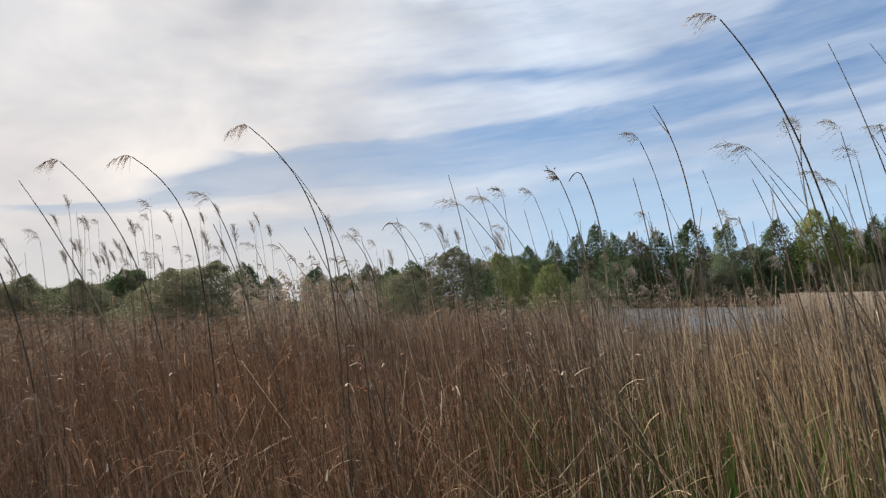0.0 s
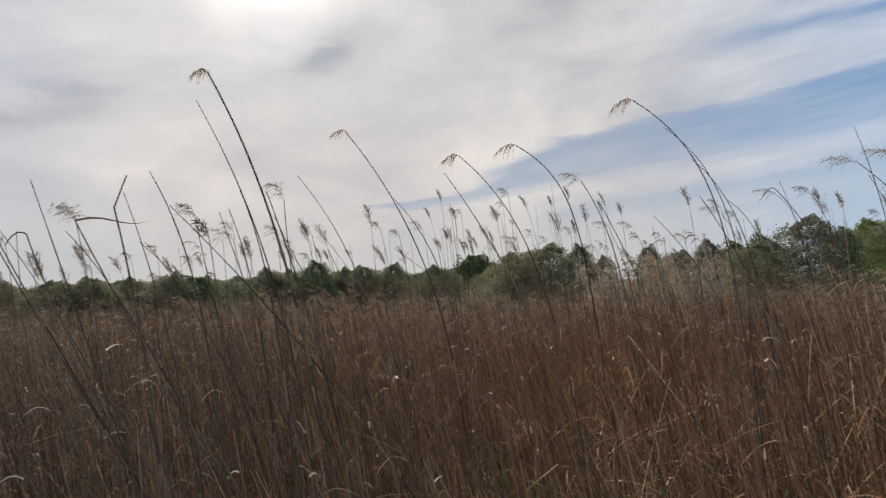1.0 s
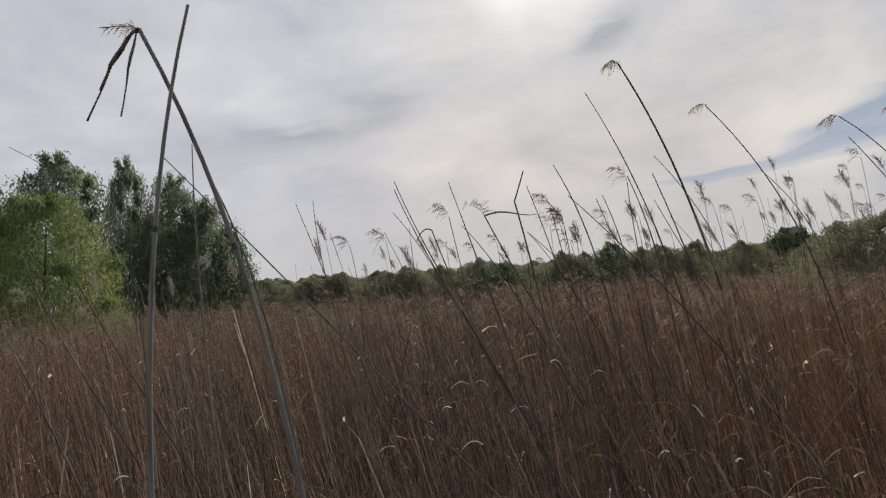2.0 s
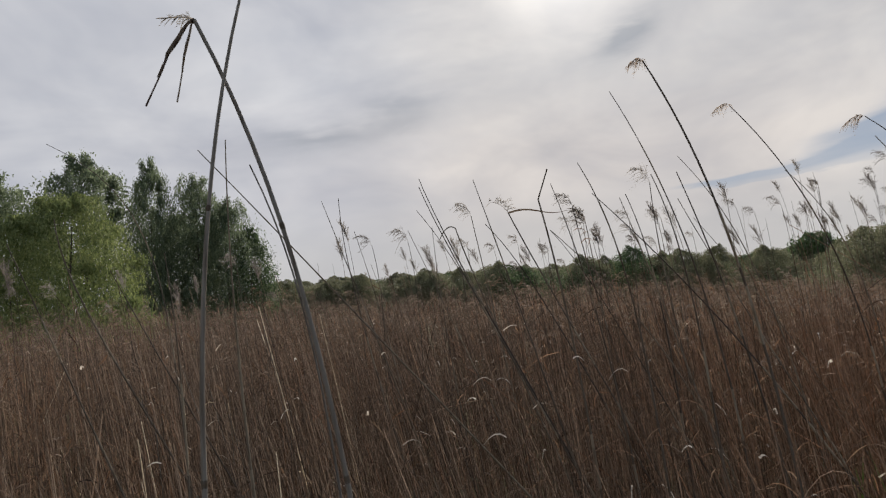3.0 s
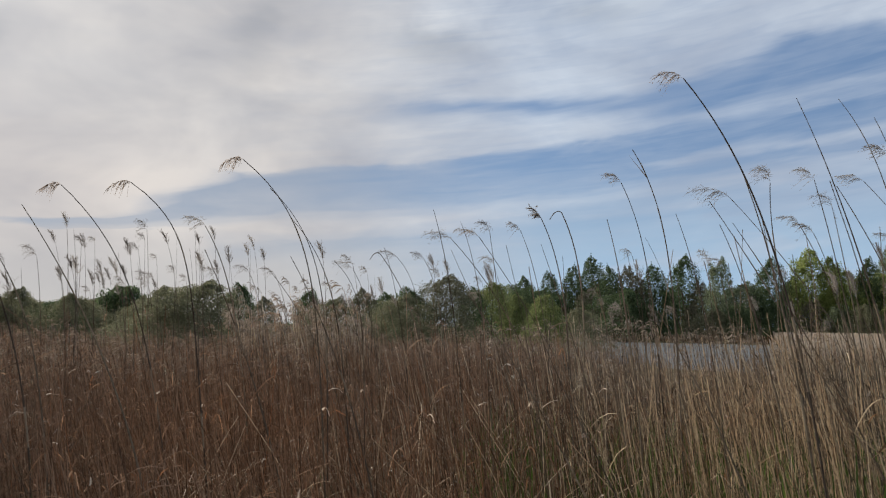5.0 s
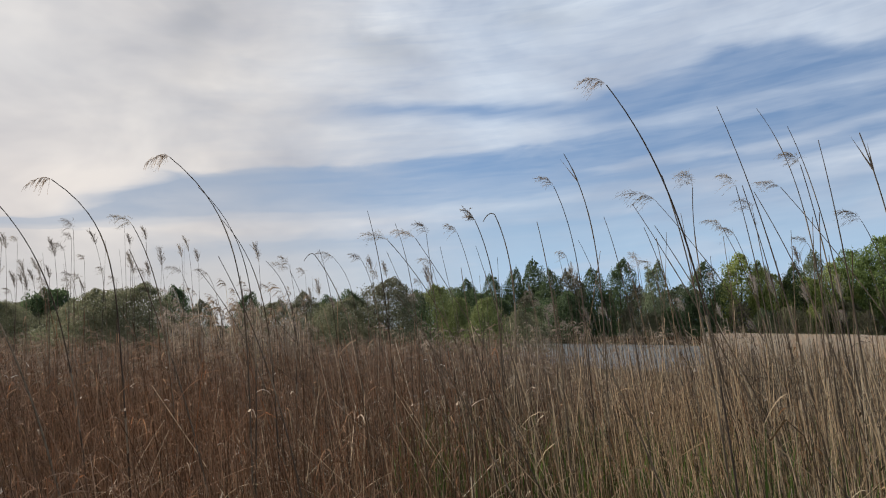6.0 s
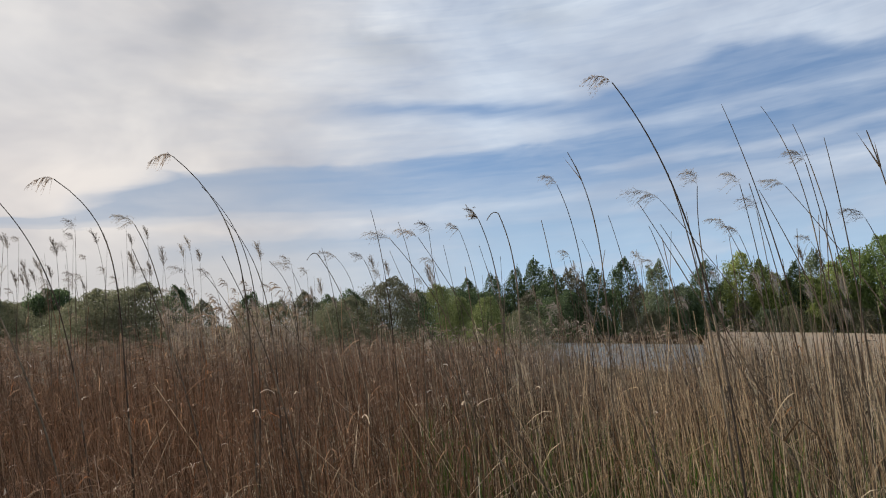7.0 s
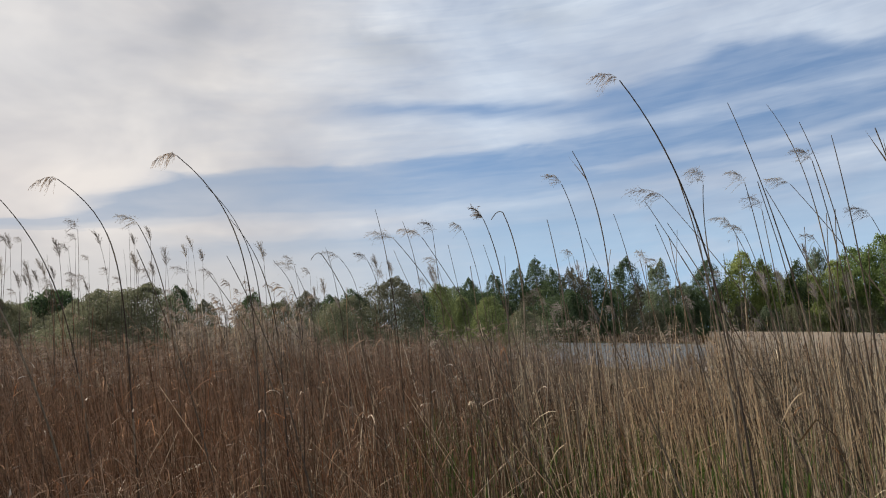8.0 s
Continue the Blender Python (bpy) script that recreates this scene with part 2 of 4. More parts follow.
mat_dull_fluff = stem_material("dull_seed_fluff", [(0.0, (0.140, 0.105, 0.081)), (0.5, (0.231, 0.175, 0.136)), (1.0, (0.350, 0.273, 0.217))], island, 0.4)
mat_pale = stem_material("bleached_leaf", [(0.0, (0.60, 0.53, 0.44)), (1.0, (0.82, 0.76, 0.67))], island, 0.5)


def green_material(name, stops, share=0.3, source=island, rough=0.6):
    m, k, p = surface(name, rough, 0.25)
    tone = k.ramp(source(k), stops)
    patchy = k.noise(place(k), 0.7, 3.0)
    col = k.mix(k.smooth(patchy, 0.35, 0.7), tone, k.mix(1.0, tone, (0.62, 0.66, 0.6), "MULTIPLY"))
    k.links.new(col, p.inputs["Base Color"])
    if share:
        thin(k, p, col, share)
    return m


mat_shoot = green_material("green_shoot", [(0.0, (0.055, 0.095, 0.020)), (0.6, (0.105, 0.17, 0.038)), (1.0, (0.18, 0.235, 0.065))], 0.4)
mat_dark_green = green_material("dark_foliage", [(0.0, (0.051, 0.076, 0.041)), (0.6, (0.101, 0.144, 0.069)), (1.0, (0.164, 0.215, 0.101))], 0.5)
mat_oak = green_material("oak_foliage", [(0.0, (0.119, 0.145, 0.092)), (0.6, (0.198, 0.233, 0.145)), (1.0, (0.273, 0.312, 0.194))], 0.66)
mat_fresh_green = green_material("poplar_foliage", [(0.0, (0.20, 0.235, 0.072)), (0.6, (0.315, 0.36, 0.12)), (1.0, (0.42, 0.47, 0.175))], 0.62)
mat_mid_green = green_material("leafy_foliage", [(0.0, (0.115, 0.165, 0.054)), (0.6, (0.20, 0.265, 0.09)), (1.0, (0.29, 0.36, 0.135))], 0.58)
mat_light_green = green_material("willow_foliage", [(0.0, (0.13, 0.16, 0.060)), (0.6, (0.215, 0.245, 0.092)), (1.0, (0.31, 0.34, 0.14))], 0.5)
mat_olive = green_material("scrub_foliage", [(0.0, (0.154, 0.156, 0.096)), (0.6, (0.211, 0.210, 0.130)), (1.0, (0.288, 0.268, 0.174))], 0.5)
mat_grey_bush = green_material("budding_twigs", [(0.0, (0.110, 0.112, 0.070)), (0.6, (0.170, 0.166, 0.108)), (1.0, (0.30, 0.28, 0.205))], 0.45)
mat_brown_tree = green_material("bare_twigs", [(0.0, (0.085, 0.082, 0.055)), (0.6, (0.15, 0.14, 0.092)), (1.0, (0.24, 0.215, 0.15))], 0.3)

mat_bark, k, p = surface("bark", 0.9, 0.15)
k.links.new(k.ramp(k.noise(place(k, (6, 6, 1.2)), 2.0, 5.0), [(0.3, (0.035, 0.028, 0.022)), (0.7, (0.13, 0.105, 0.085))]), p.inputs[0])

mat_ground, k, p = surface("marsh_litter", 0.95, 0.1)
a = k.noise(place(k), 0.35, 4.0)
b = k.noise(place(k), 22.0, 5.0, 0.7)
k.links.new(k.mix(b, k.ramp(a, [(0.35, (0.055, 0.040, 0.026)), (0.65, (0.10, 0.085, 0.045))]),
                  k.ramp(a, [(0.35, (0.11, 0.080, 0.052)), (0.65, (0.12, 0.12, 0.055))])), p.inputs[0])
bump(k, p, b, 0.8, 0.03)

mat_water, k, p = surface("lake_water", 0.33, 0.5)
p.inputs[0].default_value = (0.12, 0.13, 0.13, 1)
p.inputs["IOR"].default_value = 1.33
bump(k, p, k.noise(place(k, (1.0, 2.2, 1)), 2.2, 4.0, 0.6), 1.0, 0.22)


# ---- mesh helpers ----
rng = np.random.default_rng(7)


def mesh_of(name, verts, faces, material, smooth=False):
    m = bpy.data.meshes.new(name)
    m.from_pydata([tuple(v) for v in verts], [], faces)
    m.materials.append(material)
    if smooth:
        m.polygons.foreach_set("use_smooth", [True] * len(m.polygons))
    m.update()
    return m


def soup(name, blocks, material, smooth=False):
    """One mesh out of (vertex array, face array) blocks, faces all of one size per block."""
    verts, loops, starts, at, base = [], [], [], 0, 0
    for v, f in blocks:
        verts.append(v)
        loops.append((f + base).ravel())
        starts.append(at + np.arange(len(f)) * f.shape[1])
        at += f.size
        base += len(v)
    verts, loops, starts = np.concatenate(verts), np.concatenate(loops), np.concatenate(starts)
    m = bpy.data.meshes.new(name)
    m.vertices.add(len(verts))
    m.vertices.foreach_set("co", verts.astype(np.float32).ravel())
    m.loops.add(len(loops))
    m.loops.foreach_set("vertex_index", loops.astype(np.int32))
    m.polygons.add(len(starts))
    m.polygons.foreach_set("loop_start", starts.astype(np.int32))
    if smooth:
        m.polygons.foreach_set("use_smooth", np.ones(len(starts), bool))
    m.materials.append(material)
    m.update(calc_edges=True)
    return m


def part(name, mesh, parent, label=""):
    ob = new(name, mesh)
    ob.parent = parent
    return tagged(ob, label)


def tubes(paths, radii, sides=3):
    """Tubes along many paths at once: paths (n, s, 3), radii (n, s). Returns a block."""
    n, s, _ = paths.shape
    way = np.gradient(paths, axis=1)
    way /= np.linalg.norm(way, axis=2, keepdims=True) + 1e-9
    ref = np.where(np.abs(way[:, :, 2:3]) < 0.9, np.array([0.0, 0, 1]), np.array([1.0, 0, 0]))
    u = np.cross(way, ref)
    u /= np.linalg.norm(u, axis=2, keepdims=True) + 1e-9
    w = np.cross(way, u)
    ang = np.arange(sides) * 2 * np.pi / sides
    ring = u[:, :, None, :] * np.cos(ang)[None, None, :, None] + w[:, :, None, :] * np.sin(ang)[None, None, :, None]
    v = paths[:, :, None, :] + ring * radii[:, :, None, None]
    i = np.arange(n)[:, None, None] * s * sides + np.arange(s - 1)[None, :, None] * sides
    j, j2 = np.arange(sides)[None, None, :], (np.arange(sides)[None, None, :] + 1) % sides
    f = np.stack([i + j, i + j2, i + sides + j2, i + sides + j], -1)
    return v.reshape(-1, 3), f.reshape(-1, 4)


def ribbons(paths, widths, side):
    """Flat blades along many paths: paths (n, s, 3), widths (n, s), side (n, 3). Returns a block."""
    n, s, _ = paths.shape
    off = side[:, None, :] * widths[:, :, None] * 0.5
    v = np.stack([paths - off, paths + off], 2)
    i = np.arange(n)[:, None] * s * 2 + np.arange(s - 1)[None, :] * 2
    f = np.stack([i, i + 1, i + 3, i + 2], -1)
    return v.reshape(-1, 3), f.reshape(-1, 4)


def unit(v):
    return v / (np.linalg.norm(v, axis=-1, keepdims=True) + 1e-9)


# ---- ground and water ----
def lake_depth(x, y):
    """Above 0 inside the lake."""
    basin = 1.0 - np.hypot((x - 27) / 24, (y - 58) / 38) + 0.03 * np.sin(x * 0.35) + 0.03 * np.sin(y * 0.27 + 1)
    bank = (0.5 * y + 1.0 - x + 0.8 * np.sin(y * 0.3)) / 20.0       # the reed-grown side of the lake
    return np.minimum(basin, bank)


def make_ground():
    steps = np.concatenate([-np.geomspace(2200, 14, 22), np.linspace(-12, 100, 113), np.geomspace(104, 2200, 22)])
    x, y = np.meshgrid(steps, steps, indexing="ij")
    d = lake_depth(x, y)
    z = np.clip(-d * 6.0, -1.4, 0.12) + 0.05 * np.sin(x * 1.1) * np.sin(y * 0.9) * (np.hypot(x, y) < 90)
    z = np.where(np.hypot(x, y) < 2.0, np.minimum(z, 0.05), z)
    n = len(steps)
    v = np.stack([x, y, z], -1).reshape(-1, 3)
    i = (np.arange(n - 1)[:, None] * n + np.arange(n - 1)[None, :]).ravel()
    f = np.stack([i, i + n, i + n + 1, i + 1], -1)
    tagged(new("ground", soup("ground", [(v, f)], mat_ground, True)), "dark marsh ground strewn with dead reed litter", "ground", kind="structure")
    a = np.linspace(0, 2 * np.pi, 72, endpoint=False)
    rim = np.stack([27 + 27 * np.cos(a), 58 + 41 * np.sin(a), np.full(72, -0.15)], -1)
    tagged(new("water", mesh_of("water", rim, [tuple(range(72))], mat_water)), "calm grey lake water reflecting the cloudy sky", "water", kind="structure")


make_ground()


# ---- trees ----
def outline(kind, q):
    """Half width of a crown, 0 to 1, at the share q of its height."""
    if kind == "cone":
        return np.clip(1.06 - q, 0, 1) ** 0.8 * np.clip(q * 9, 0, 1) ** 0.5
    if kind == "flat":
        return np.sqrt(np.clip(1 - ((q - 0.62) / 0.36) ** 2, 0, 1)) * (q > 0.5)
    if kind == "mound":
        return np.sqrt(np.clip(1 - q ** 1.7, 0, 1)) * (0.92 + 0.08 * np.sin(q * 9))
    if kind == "dome":
        return np.sqrt(np.clip(1 - q ** 2.2, 0, 1)) * (0.86 + 0.14 * np.clip(q * 5, 0, 1))
    return np.sqrt(np.clip(1 - (2 * q - 0.92) ** 2 * 0.86, 0, 1))


def crown_block(kind, height, wide, low, count, size, seed, hang=0.0, rough=0.34, sprays=26):
    """Leaves filling an uneven outline: lobes, notches and thin places come from noise; sprays stick out of it."""
    r = np.random.default_rng(seed)
    many = int(count * 1.9)
    q = r.random(many)
    a = r.uniform(0, 2 * np.pi, many)
    lobe = np.array([noise.fractal(Vector((math.cos(u) * 1.7, math.sin(u) * 1.7, v * height / wide * 1.1 + seed)), 0.55, 2.3, 5) for u, v in zip(a, q)])
    edge = outline(kind, q) * wide * (1 + rough * 1.5 * lobe)
    far = edge * r.random(many) ** 0.38 * (1 + 0.25 * r.random(many) ** 6)
    top = 1 + 0.13 * np.array([noise.fractal(Vector((math.cos(u) * 2.2 * f / wide, math.sin(u) * 2.2 * f / wide, seed + 5.0)), 0.7, 2.2, 4) for u, f in zip(a, far)])
    at = np.stack([np.cos(a) * far, np.sin(a) * far, height * (low + (1 - low) * q) * top], -1)
    at[:, 2] *= 1 / np.percentile(at[:, 2] / height, 98.5)
    keep = (edge > 0.04 * wide) & (lobe > -0.42 + 0.25 * r.random(many))
    at = at[keep][:count]
    for _ in range(sprays):
        i = r.integers(0, len(at))
        n = len(at) // (sprays * 5)
        at[r.integers(0, len(at), n)] = at[i] * np.array([1.05, 1.05, 1.02]) + r.normal(0, 0.06 * wide, (n, 3)) * np.array([1, 1, 0.55])
    at[:, 2] = np.maximum(at[:, 2], 0.05)
    count = len(at)
    u = unit(r.normal(size=(count, 3)) + np.array([0, 0, -hang * 3]))
    w = unit(np.cross(u, r.normal(size=(count, 3))))
    s = size * (0.5 + r.random(count))[:, None]
    long = s * (1 + hang)
    v = np.stack([at - u * long, at + w * s * 0.55, at + u * long, at - w * s * 0.55], 1).reshape(-1, 3)
    return v, np.arange(count * 4).reshape(-1, 4)


def trunk_mesh(height, radius, limbs, seed, reach=0.45):
    r = np.random.default_rng(seed)
    s = np.linspace(0, 1, 9)
    main = np.stack([0.03 * height * np.sin(s * 4 + seed), 0.03 * height * np.sin(s * 3 + 2 * seed), s * height * 0.92], -1)
    blocks, stem = [], soup("trunk", [tubes(main[None], (radius * (1 - 0.88 * s) * (1 + 0.5 * np.exp(-s * 14)))[None], 7)], mat_bark, True)
    for _ in range(limbs):
        q = r.uniform(0.2, 0.85)
        start = np.array([np.interp(q, s, main[:, i]) for i in range(3)])
        a = r.uniform(0, 2 * np.pi)
        run = reach * height * (1.05 - q) * r.uniform(0.6, 1.0)
        t = np.linspace(0, 1, 5)[:, None]
        limb = start + t * np.array([np.cos(a) * run, np.sin(a) * run, 0]) + np.array([0, 0, 1]) * t ** 0.8 * run * r.uniform(0.4, 0.9)
        blocks.append(soup("limb", [tubes(limb[None], (radius * 0.4 * (1 - q * 0.6) * (1 - 0.8 * t[:, 0]))[None], 5)], mat_bark, True))
    return stem, blocks


def tree_kind(name, label, mat, shape, wide, low, count, size, seed, hang=0.0, category="tree", rough=0.34):
    """A tree or bush 10 m tall, to be scaled."""
    top = new(name)
    stem, limbs = trunk_mesh(9.0, 0.2, 7, seed)
    trunk = part("trunk", stem, top)
    for mesh in limbs:
        part("limb", mesh, trunk)
    part("crown", soup("crown", [crown_block(shape, 10, wide, low, count, size, seed, hang, rough)], mat), top)
    return tagged(top, label, category)


KINDS = {
    "alder": tree_kind("alder_tree", "dark green leafy tree on the far shore", mat_dark_green, "round", 3.2, 0.03, 18000, 0.105, 3),
    "fir": tree_kind("conifer_tree", "dark conical evergreen tree above the lake shore", mat_dark_green, "cone", 3.0, 0.03, 17000, 0.10, 5, rough=0.3),
    "pine": tree_kind("pine_tree", "dark ragged pine standing on the far shore", mat_dark_green, "round", 2.6, 0.05, 18000, 0.095, 43, rough=0.42),
    "elm": tree_kind("leafy_shore_tree", "mid-green leafy tree with a loose crown", mat_oak, "round", 3.4, 0.04, 18000, 0.10, 47, rough=0.5),
    "poplar": tree_kind("poplar_tree", "tall fresh green poplar with a ragged crown", mat_fresh_green, "round", 2.7, 0.03, 18000, 0.10, 8),
    "ash": tree_kind("broadleaf_tree", "broad green tree with spring leaves", mat_mid_green, "round", 4.4, 0.03, 20000, 0.11, 12),
    "willow": tree_kind("willow_tree", "light yellow-green willow with hanging twigs", mat_light_green, "dome", 6.6, 0.0, 60000, 0.075, 15, 0.5, rough=0.2),
    "brown": tree_kind("budding_tree", "brownish tree still mostly bare of leaves", mat_brown_tree, "round", 2.9, 0.05, 5600, 0.14, 18),
    "bush": tree_kind("scrub_bush", "low olive-green scrub bush behind the reeds", mat_olive, "mound", 8.5, 0.0, 30000, 0.13, 21, category="bush", rough=0.75),
    "greenbush": tree_kind("willow_bush", "rounded light green willow bush", mat_light_green, "mound", 7.0, 0.0, 28000, 0.115, 24, category="bush", rough=0.5),
    "darkbush": tree_kind("dark_bush", "rounded dark green bush behind the reeds", mat_dark_green, "mound", 8.0, 0.0, 28000, 0.125, 27, category="bush", rough=0.75),
    "greybush": tree_kind("blossoming_bush", "domed bush with pale buds among grey-green twigs", mat_grey_bush, "mound", 7.5, 0.0, 28000, 0.115, 30, category="bush", rough=0.55),
    "umbrella": tree_kind("umbrella_pine", "flat-topped dark pine rising over the scrub", mat_dark_green, "flat", 7.5, 0.1, 6000, 0.32, 33),
    "dome": tree_kind("oak_tree", "wide dark green tree with a domed crown", mat_oak, "round", 5.6, 0.0, 40000, 0.095, 36),
}
used = set()


def grow(kind, left, distance, rise, wide=1.0, turn=0.0, group=""):
    """Stands a tree 'left' degrees left of +y, with its top 'rise' degrees above eye height."""
    x, y = -math.sin(radians(left)) * distance, math.cos(radians(left)) * distance
    tall = (1.75 + distance * math.tan(radians(rise))) / 10.0
    m = pose(x, y, 0.0, 0, 0, turn)
    ob = KINDS[kind] if kind not in used else copy_thing(KINDS[kind], m)
    used.add(kind)
    ob.matrix_basis = m
    ob.scale = (tall * wide, tall * wide, tall)
    return tagged(ob, group=group or "trees round the marsh")


r = np.random.default_rng(40)
# far shore beyond the water
for left, rise, kind, wide in (
        (-7.2, 3.9, "alder", 0.67), (-6.4, 3.2, "elm", 1.17), (-9.2, 4.3, "pine", 0.70), (-11.1, 4.8, "pine", 0.60), (-12.6, 5.5, "pine", 0.75), (-14.0, 4.7, "pine", 0.84),
        (-15.3, 4.7, "brown", 0.57), (-16.2, 4.2, "brown", 0.51), (-17.4, 4.8, "pine", 0.79), (-19.7, 5.4, "alder", 0.64), (-22.3, 5.2, "elm", 0.49), (-21.0, 3.4, "brown", 0.90),
        (-23.8, 3.4, "elm", 1.10), (-25.8, 5.1, "alder", 0.66), (-27.3, 3.8, "alder", 0.73), (-28.5, 5.7, "poplar", 0.85), (-29.9, 5.1, "poplar", 0.60), (-31.0, 4.1, "poplar", 1.19),
        (-32.1, 4.9, "alder", 0.50), (-33.5, 5.6, "elm", 0.41), (-32.8, 3.9, "poplar", 1.37), (-34.8, 4.8, "poplar", 1.01), (-36.0, 5.6, "ash", 0.66), (-37.7, 6.4, "ash", 0.65),
        (-39.8, 7.0, "ash", 0.9), (-42.5, 7.2, "ash", 1.0), (-46.0, 7.0, "alder", 1.4)):
    grow(kind, left, r.uniform(108, 118), rise, wide, r.uniform(0, 360))
for i in range(24):
    left = -7.0 - i * 1.65
    grow((("darkbush", "darkbush", "alder", "brown", "bush") if left > -28 else ("bush", "poplar", "bush", "brown", "elm"))[i % 5], left, r.uniform(104, 109), r.uniform(1.2, 3.0), r.uniform(0.7, 1.1), r.uniform(0, 360))
for i in range(14):
    grow(("dome", "elm", "pine")[i % 3], -5.0 - i * 2.8, r.uniform(122, 135), r.uniform(2.5, 3.5), 1.1, r.uniform(0, 360))
# bushes between the water and the scrub
grow("greybush", -0.6, 42, 3.9, 0.80, 40)
grow("darkbush", 2.2, 43, 2.8, 0.60, 120)
grow("darkbush", -3.0, 46, 2.9, 0.55, 10)
grow("greenbush", -4.6, 52, 3.4, 0.55, 200)
grow("greenbush", -8.9, 47, 2.4, 0.62, 75)
grow("greenbush", -6.5, 50, 2.4, 0.6, 310)
grow("bush", -11.5, 52, 1.4, 0.8, 15)
grow("greybush", 6.0, 44, 2.7, 0.5, 220)
grow("darkbush", 4.2, 50, 2.4, 0.7, 33)
grow("bush", 2.8, 39, 2.3, 0.75, 155)
grow("darkbush", 10.5, 55, 2.50, 0.5, 250)
grow("bush", 8.4, 40, 1.90, 0.7, 90)
grow("darkbush", 15.9, 45, 2.85, 0.50, 60)
grow("bush", 18.6, 42, 3.00, 0.95, 180)
grow("bush", 21.2, 43, 2.40, 0.95, 20)
grow("greybush", 14.0, 46, 1.90, 0.6, 140)
grow("umbrella", 24.3, 62, 2.50, 0.52, 0)
grow("bush", 22.5, 50, 1.70, 0.8, 310)
# low scrub that closes the view to the left
for i in range(36):
    left = 24.0 + i * 1.2
    grow(("bush", "bush", "greybush", "bush", "darkbush")[i % 5], left, r.uniform(58, 74), r.uniform(1.05, 1.65), r.uniform(1.1, 1.6), r.uniform(0, 360))
grow("bush", 27.6, 58, 1.75, 0.8, 10)
grow("bush", 31.2, 57, 2.05, 0.62, 140)
grow("bush", 33.6, 58, 1.95, 0.7, 300)
grow("darkbush", 37.4, 57, 2.45, 0.72, 80)
grow("bush", 35.3, 60, 1.90, 0.6, 200)
grow("bush", 41.2, 58, 2.05, 0.7, 20)
grow("greybush", 39.4, 60, 1.90, 0.6, 260)
grow("bush", 46.0, 61, 1.60, 0.6, 100)
grow("bush", 48.3, 58, 2.00, 0.7, 220)
grow("bush", 51.2, 59, 1.65, 0.8, 45)
grow("bush", 54.0, 57, 1.75, 0.8, 310)
grow("greybush", 56.8, 59, 1.60, 0.7, 70)
grow("bush", 59.6, 60, 1.60, 0.8, 120)
grow("bush", 62.4, 58, 1.25, 0.7, 200)
# the tall trees at the left end
grow("dome", 79.8, 46, 10.7, 0.56, 30)
grow("dome", 86.5, 48, 9.6, 0.7, 200)
grow("dome", 75.4, 44, 10.5, 0.27, 0)
grow("dome", 72.3, 45, 9.3, 0.40, 130)
grow("dome", 69.9, 46, 7.6, 0.50, 300)
grow("alder", 68.2, 46, 5.6, 0.75, 45)
grow("dome", 73.5, 49, 6.5, 0.9, 90)
grow("willow", 81.2, 32, 8.2, 0.80, 0)
grow("willow", 92.0, 33, 8.0, 0.8, 120)
grow("ash", 98.0, 50, 9.0, 1.2, 60)

for kind in set(KINDS) - used:
    for o in (*KINDS[kind].children_recursive, KINDS[kind]):
        bpy.data.objects.remove(o)


# ---- the reed bed ----
WIND = np.array([-0.92, -0.38])     # stems lean down the wind


def canopy(left, dist):
    """Mean height of the standing reeds: lower towards the open water, higher to the left."""
    side = 1 / (1 + np.exp(-(left + 3.0) / 4.0))
    gap = np.exp(-((left + 20.0) / 5.5) ** 2)          # the lake shows through here
    right_h = 1.67 - 0.046 * gap * np.clip(dist - 2, 0, 14) - 0.16 * gap - 0.018 * np.clip(dist - 4, 0, 20)
    left_h = 1.58 - (0.025 - 0.020 / (1 + np.exp(-(left - 28.0) / 3.0))) * np.clip(dist - 3, 0, 22)
    return right_h * (1 - side) + left_h * side


def scatter(count, near, far, a0, a1, seed, mingle=0):
    r = np.random.default_rng(seed)
    a = np.radians(r.uniform(a0, a1, count))
    d = np.sqrt(r.uniform(near ** 2, far ** 2, count))
    x, y = -np.sin(a) * d, np.cos(a) * d
    path_gap = np.minimum(np.hypot(x + 0.05, y), np.hypot(x + 0.5, y + 0.2))
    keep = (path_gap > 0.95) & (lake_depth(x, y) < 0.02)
    clump = np.array([noise.noise(Vector((p * 0.8, q * 0.8, seed))) for p, q in zip(x, y)])
    keep &= clump > -0.42 + 0.3 * r.random(count)
    if mingle:
        # the straw and the russet stands pass into one another
        russet = 1 / (1 + np.exp(-(np.degrees(a) + 11.5 + 9 * clump) / 5.0))
        # further left, russet gives way to its copy with shade in the colour
        shaded = 1 / (1 + np.exp(-(np.degrees(a) - 43.0 + 12 * clump) / 5.0))
        keep &= r.random(count) < {-1: 1 - russet, 1: russet * (1 - shaded), 2: shaded}[mingle]
    return r, x[keep], y[keep], np.degrees(a[keep]), d[keep]


